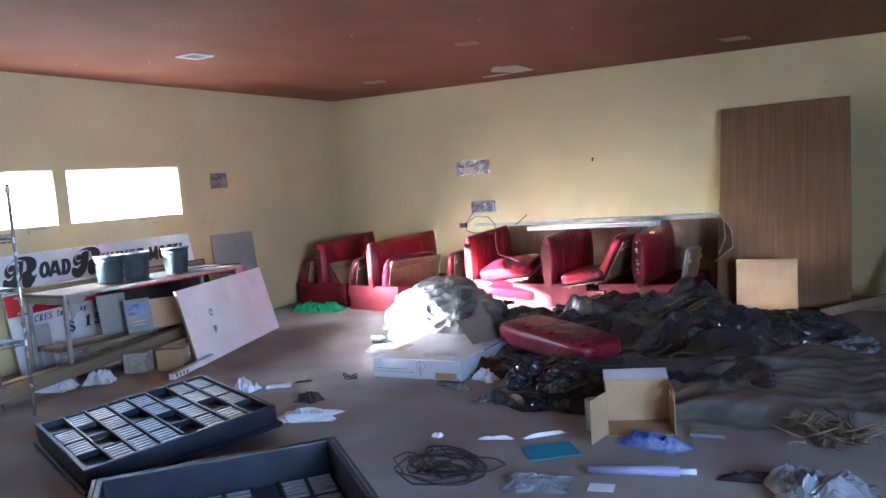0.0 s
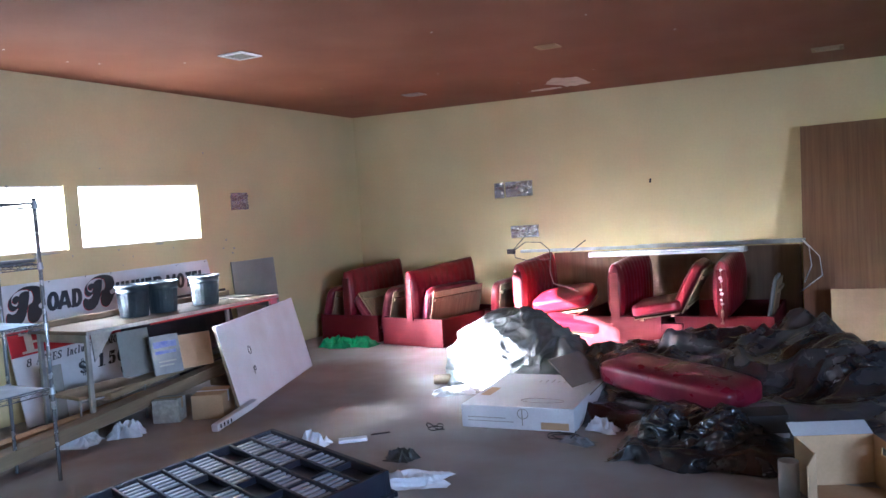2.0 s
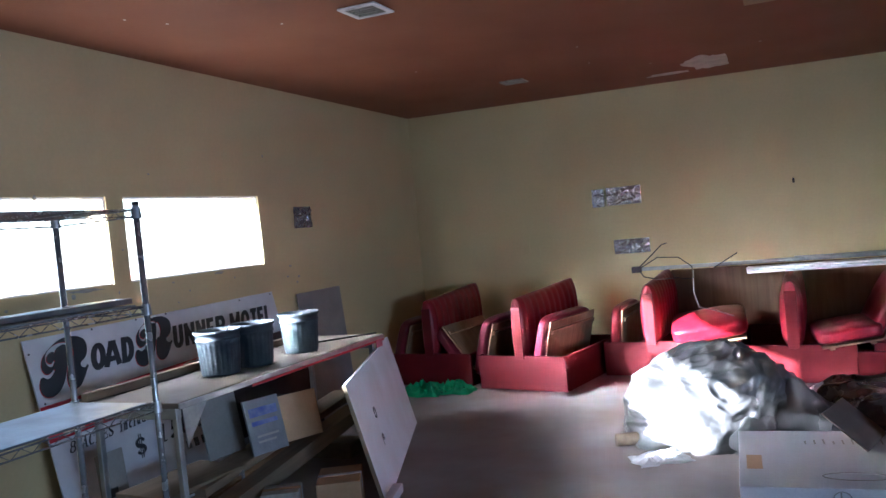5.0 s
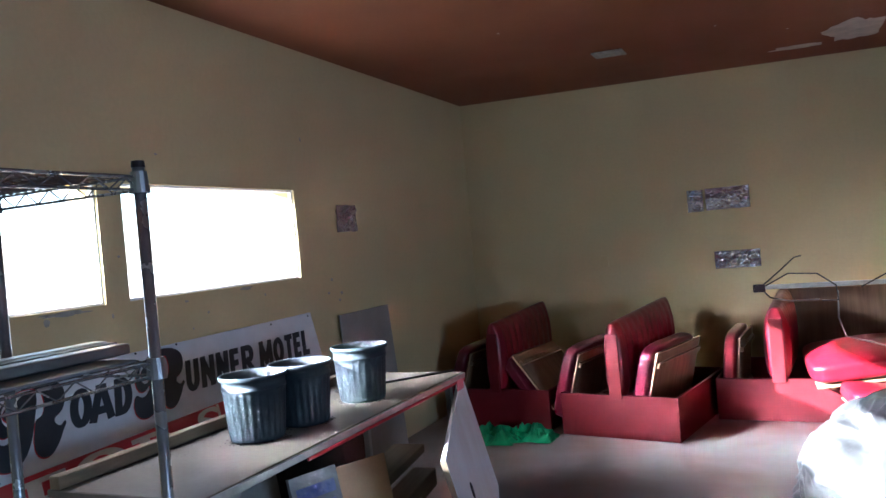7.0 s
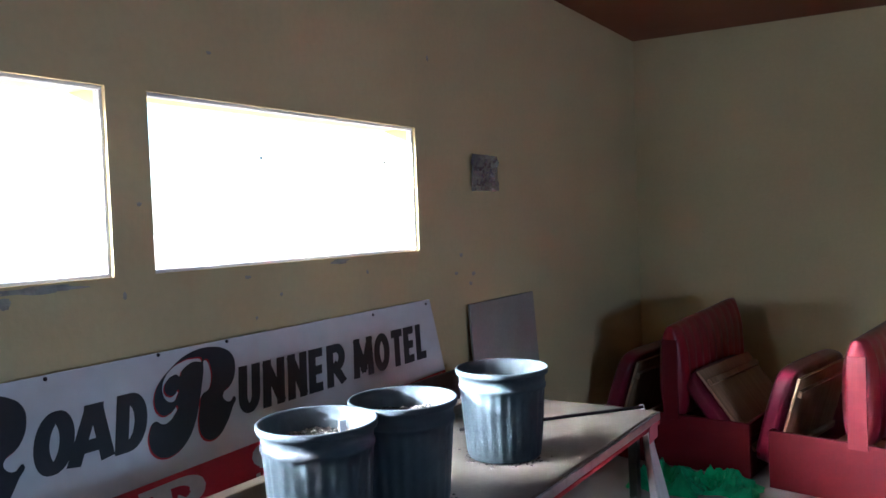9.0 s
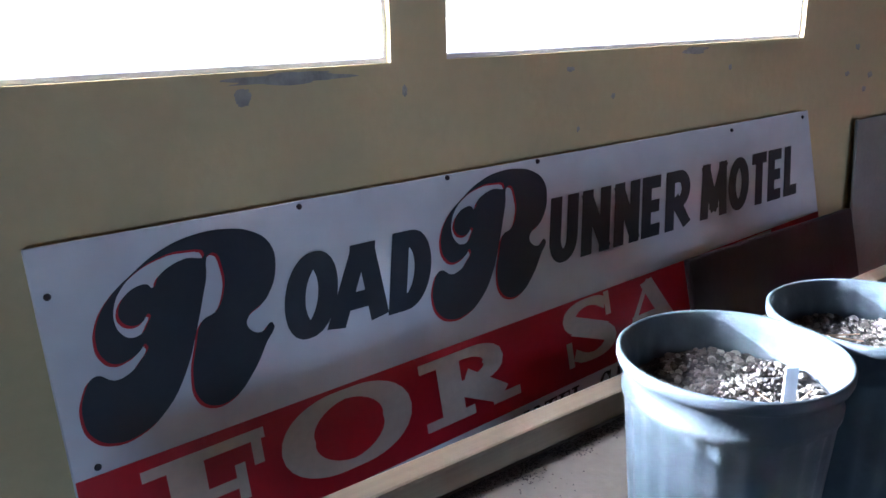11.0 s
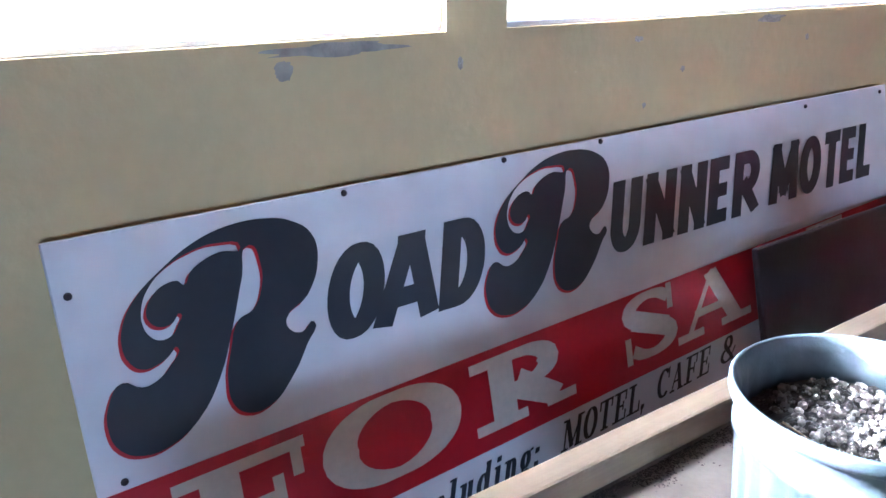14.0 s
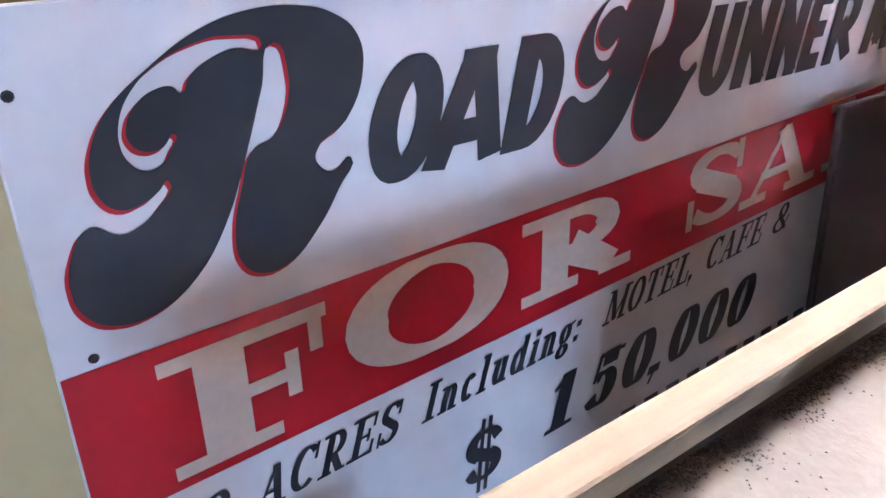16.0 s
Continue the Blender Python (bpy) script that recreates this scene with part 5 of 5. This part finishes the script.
leaning("cardboard_sheet", pose(0.84, -4.98, 0.33, 0, -10, -8), 0.30, 0.40, 0.008, GREYBOARD, "brownish card leaning under the table", "cardboard")
leaning("black_sheet", pose(0.62, -4.75, 0.30, 0, -8, 0), 1.0, 0.46, 0.012, DARKPANEL, "black board standing under the table", "board")
leaning("white_card", pose(0.55, -5.52, 0.0, 0, -6, 0), 0.20, 0.52, 0.006, GREYBOARD, "grey card with small writing under the table", "card", ((0.2, 0.6, 0.5, 0.6, CHARCOAL),))

# things strewn over the carpet
def crumple(name, x, y, w, d, h, mat, label, cat, seed, turn=0, n=34):
    def fn(u, v):
        px, py = (u - 0.5) * w, (v - 0.5) * d
        e = min(u, 1 - u, v, 1 - v) * 5
        k = min(1.0, e)
        px += 0.18 * w * noise.noise((u * 3 + seed, v * 3, 0))
        py += 0.18 * d * noise.noise((u * 3, v * 3 + seed, 4))
        return (px, py, 0.004 + h * k * max(0.0, ridged((u * 2.4 + seed, v * 2.4, 1.5), 4)))
    o = part(name, sheet(n, n, fn, smooth=False), mat)
    o.matrix_world = pose(x, y, 0.0, 0, 0, turn)
    return tagged(o, label, cat)


crumple("green_cloth", 0.78, -1.78, 0.42, 0.34, 0.13, GREEN, "crumpled bright green cloth on the floor by a booth", "cloth", 1)
crumple("green_cloth", 1.08, -1.72, 0.36, 0.26, 0.13, GREEN, "crumpled bright green cloth on the floor by a booth", "cloth", 9)
crumple("white_rag", 1.15, -5.72, 0.36, 0.26, 0.09, PAPER, "crumpled white and blue rag on the floor", "cloth", 5, 20)
crumple("white_rag", 1.36, -5.42, 0.26, 0.22, 0.12, PAPER, "crumpled white and blue rag on the floor", "cloth", 14, 40)
crumple("blue_tissue", 3.04, -5.20, 0.20, 0.16, 0.12, PAPER, "crumpled pale blue tissue on the carpet", "tissue", 23)
crumple("crumpled_paper", 4.08, -5.64, 0.44, 0.28, 0.06, PAPER, "crumpled sheets of white paper on the carpet", "paper", 31, 25)
crumple("plastic_wrap", 6.13, -6.18, 0.34, 0.24, 0.05, CLEARFILM, "crumpled clear plastic wrap on the carpet", "plastic wrap", 37, 20)
crumple("plastic_wrap", 7.28, -3.05, 0.85, 0.55, 0.16, CLEARFILM, "heap of crumpled clear plastic film", "plastic wrap", 41, 10)
crumple("blue_packet", 6.52, -5.42, 0.42, 0.17, 0.08, BLUEPRINT, "crumpled blue and white plastic packet", "packet", 47, -12)
crumple("white_bag", 7.46, -5.86, 0.48, 0.42, 0.15, CLEARFILM, "crumpled white translucent plastic bag", "plastic bag", 53, 10)
crumple("dark_rag", 7.14, -5.74, 0.34, 0.10, 0.04, DARKPANEL, "dark scrap of cloth on the carpet", "cloth", 59, 10)
crumple("dark_clump", 3.80, -5.30, 0.20, 0.14, 0.08, WIRE, "small dark clump of dried plant on the carpet", "debris", 63)
crumple("white_paper", 3.32, -3.62, 0.36, 0.24, 0.06, PAPER, "torn white paper lit by the sun", "paper", 67, 30)
crumple("strewn_plastic", 4.86, -4.36, 0.22, 0.13, 0.10, PAPER, "crumpled white plastic strap beside the carton", "plastic strap", 71, -20)
crumple("plastic_scrap", 4.78, -4.66, 0.24, 0.14, 0.03, CLEARFILM, "scrap of clear plastic on the carpet", "plastic wrap", 73, -20)
crumple("white_scrap", 5.22, -5.70, 0.07, 0.05, 0.03, PAPER, "tiny white scrap on the carpet", "paper", 77)
crumple("white_scrap", 5.60, -5.62, 0.22, 0.03, 0.02, PAPER, "thin white strip of paper on the carpet", "paper", 79, 20)
crumple("white_scrap", 5.86, -5.46, 0.26, 0.04, 0.02, PAPER, "thin white strip of paper on the carpet", "paper", 83, 45)


def flat(name, m, w, d, t, mat, label, cat):
    o = part(name, box((-w / 2, -d / 2, 0), (w / 2, d / 2, t), 0.001), mat)
    o.matrix_world = m
    return tagged(o, label, cat)


flat("teal_folder", pose(6.01, -5.71, 0.004, 0, 0, 40), 0.30, 0.23, 0.006, TEAL, "flat teal blue card folder on the carpet", "folder")
flat("paper_card", pose(6.46, -6.11, 0.004, 0, 0, 12), 0.13, 0.10, 0.003, PAPER, "small white card lying on the carpet", "card")
flat("clear_tray", pose(6.77, -5.13, 0.004, 0, 0, 8), 0.20, 0.14, 0.02, CLEARFILM, "flat clear plastic tray on the carpet", "tray")
flat("white_card", pose(3.26, -5.06, 0.004, 0, 0, 36), 0.20, 0.07, 0.022, PAPER, "small white carton lid on the carpet", "card")
flat("dark_pen", pose(3.36, -4.86, 0.004, 0, 0, 42), 0.14, 0.010, 0.010, DARKPANEL, "thin dark pen on the carpet", "pen")
lt = thing("lilac_tube", pose(0, 0, 0), "lilac plastic tube lying on the carpet", "tube")
part("tube_body", tube([(6.33, -5.95, 0.026), (6.78, -5.82, 0.026)], 0.025, 16), LILAC, lt)
part("tube_cap", tube([(6.781, -5.82, 0.026), (6.86, -5.797, 0.026)], 0.016, 16), PAPER, lt, "pale cap")
cyl = thing("yellowed_bottle", pose(0, 0, 0), "small yellowed plastic bottle lying beside the trash bag", "bottle")
part("bottle_body", tube([(2.98, -3.36, 0.045), (3.12, -3.30, 0.045), (3.15, -3.285, 0.045)], 0.044, 16), BEAM, cyl)
part("bottle_neck", tube([(3.151, -3.285, 0.045), (3.19, -3.268, 0.045)], 0.022, 12), DARKPANEL, cyl)


def cable(name, cx, cy, r, turns, seed, label, thick=0.006):
    rn = random.Random(seed)
    pts = []
    n = turns * 14
    for k in range(n):
        a = k / 14 * 2 * math.pi + rn.uniform(-0.4, 0.4)
        q = r * (0.55 + 0.5 * noise.noise((k * 0.11, seed, 0)) + 0.25 * math.sin(k * 0.07))
        pts.append((cx + q * 1.25 * math.cos(a) + 0.9 * r * noise.noise((k * 0.06, seed + 5, 0)), cy + q * math.sin(a) + 0.9 * r * noise.noise((k * 0.06, seed + 8, 2)), 0.008 + 0.09 * max(0.0, noise.noise((k * 0.16, seed + 9, 3)))))
    o = part(name, tube(pts, thick, 6), WIRE)
    return tagged(o, label, "cable")


cable("cable_tangle", 5.56, -6.14, 0.26, 7, 3, "tangled heap of thin dark cable on the carpet", 0.0045)
cable("cable_tangle", 5.52, -6.18, 0.22, 5, 8, "tangled heap of thin dark cable on the carpet", 0.004)
cable("thin_wire", 3.70, -4.62, 0.07, 2, 4, "small loop of dark wire beside the carton", 0.004)
cable("thin_wire", 4.66, -4.58, 0.10, 2, 6, "small loop of dark wire beside the carton", 0.004)
tw = thing("dry_brush", pose(7.42, -5.1, 0.0), "bundle of dry broken twigs and straw on the carpet", "twigs")
rn = random.Random(4)
for k in range(60):
    a, L = rn.uniform(0, 6.283), rn.uniform(0.08, 0.22)
    x0, y0, z0 = rn.uniform(-.14, .14), rn.uniform(-.12, .12), rn.uniform(0.01, 0.10)
    part("twig", tube([(x0, y0, z0), (x0 + L * .5 * math.cos(a), y0 + L * .5 * math.sin(a), z0 + rn.uniform(0, .05)), (x0 + L * math.cos(a + .3), y0 + L * math.sin(a + .3), z0 + rn.uniform(-.005, .08))], rn.uniform(.003, .010), 6, taper=0.6), STRAW, tw)
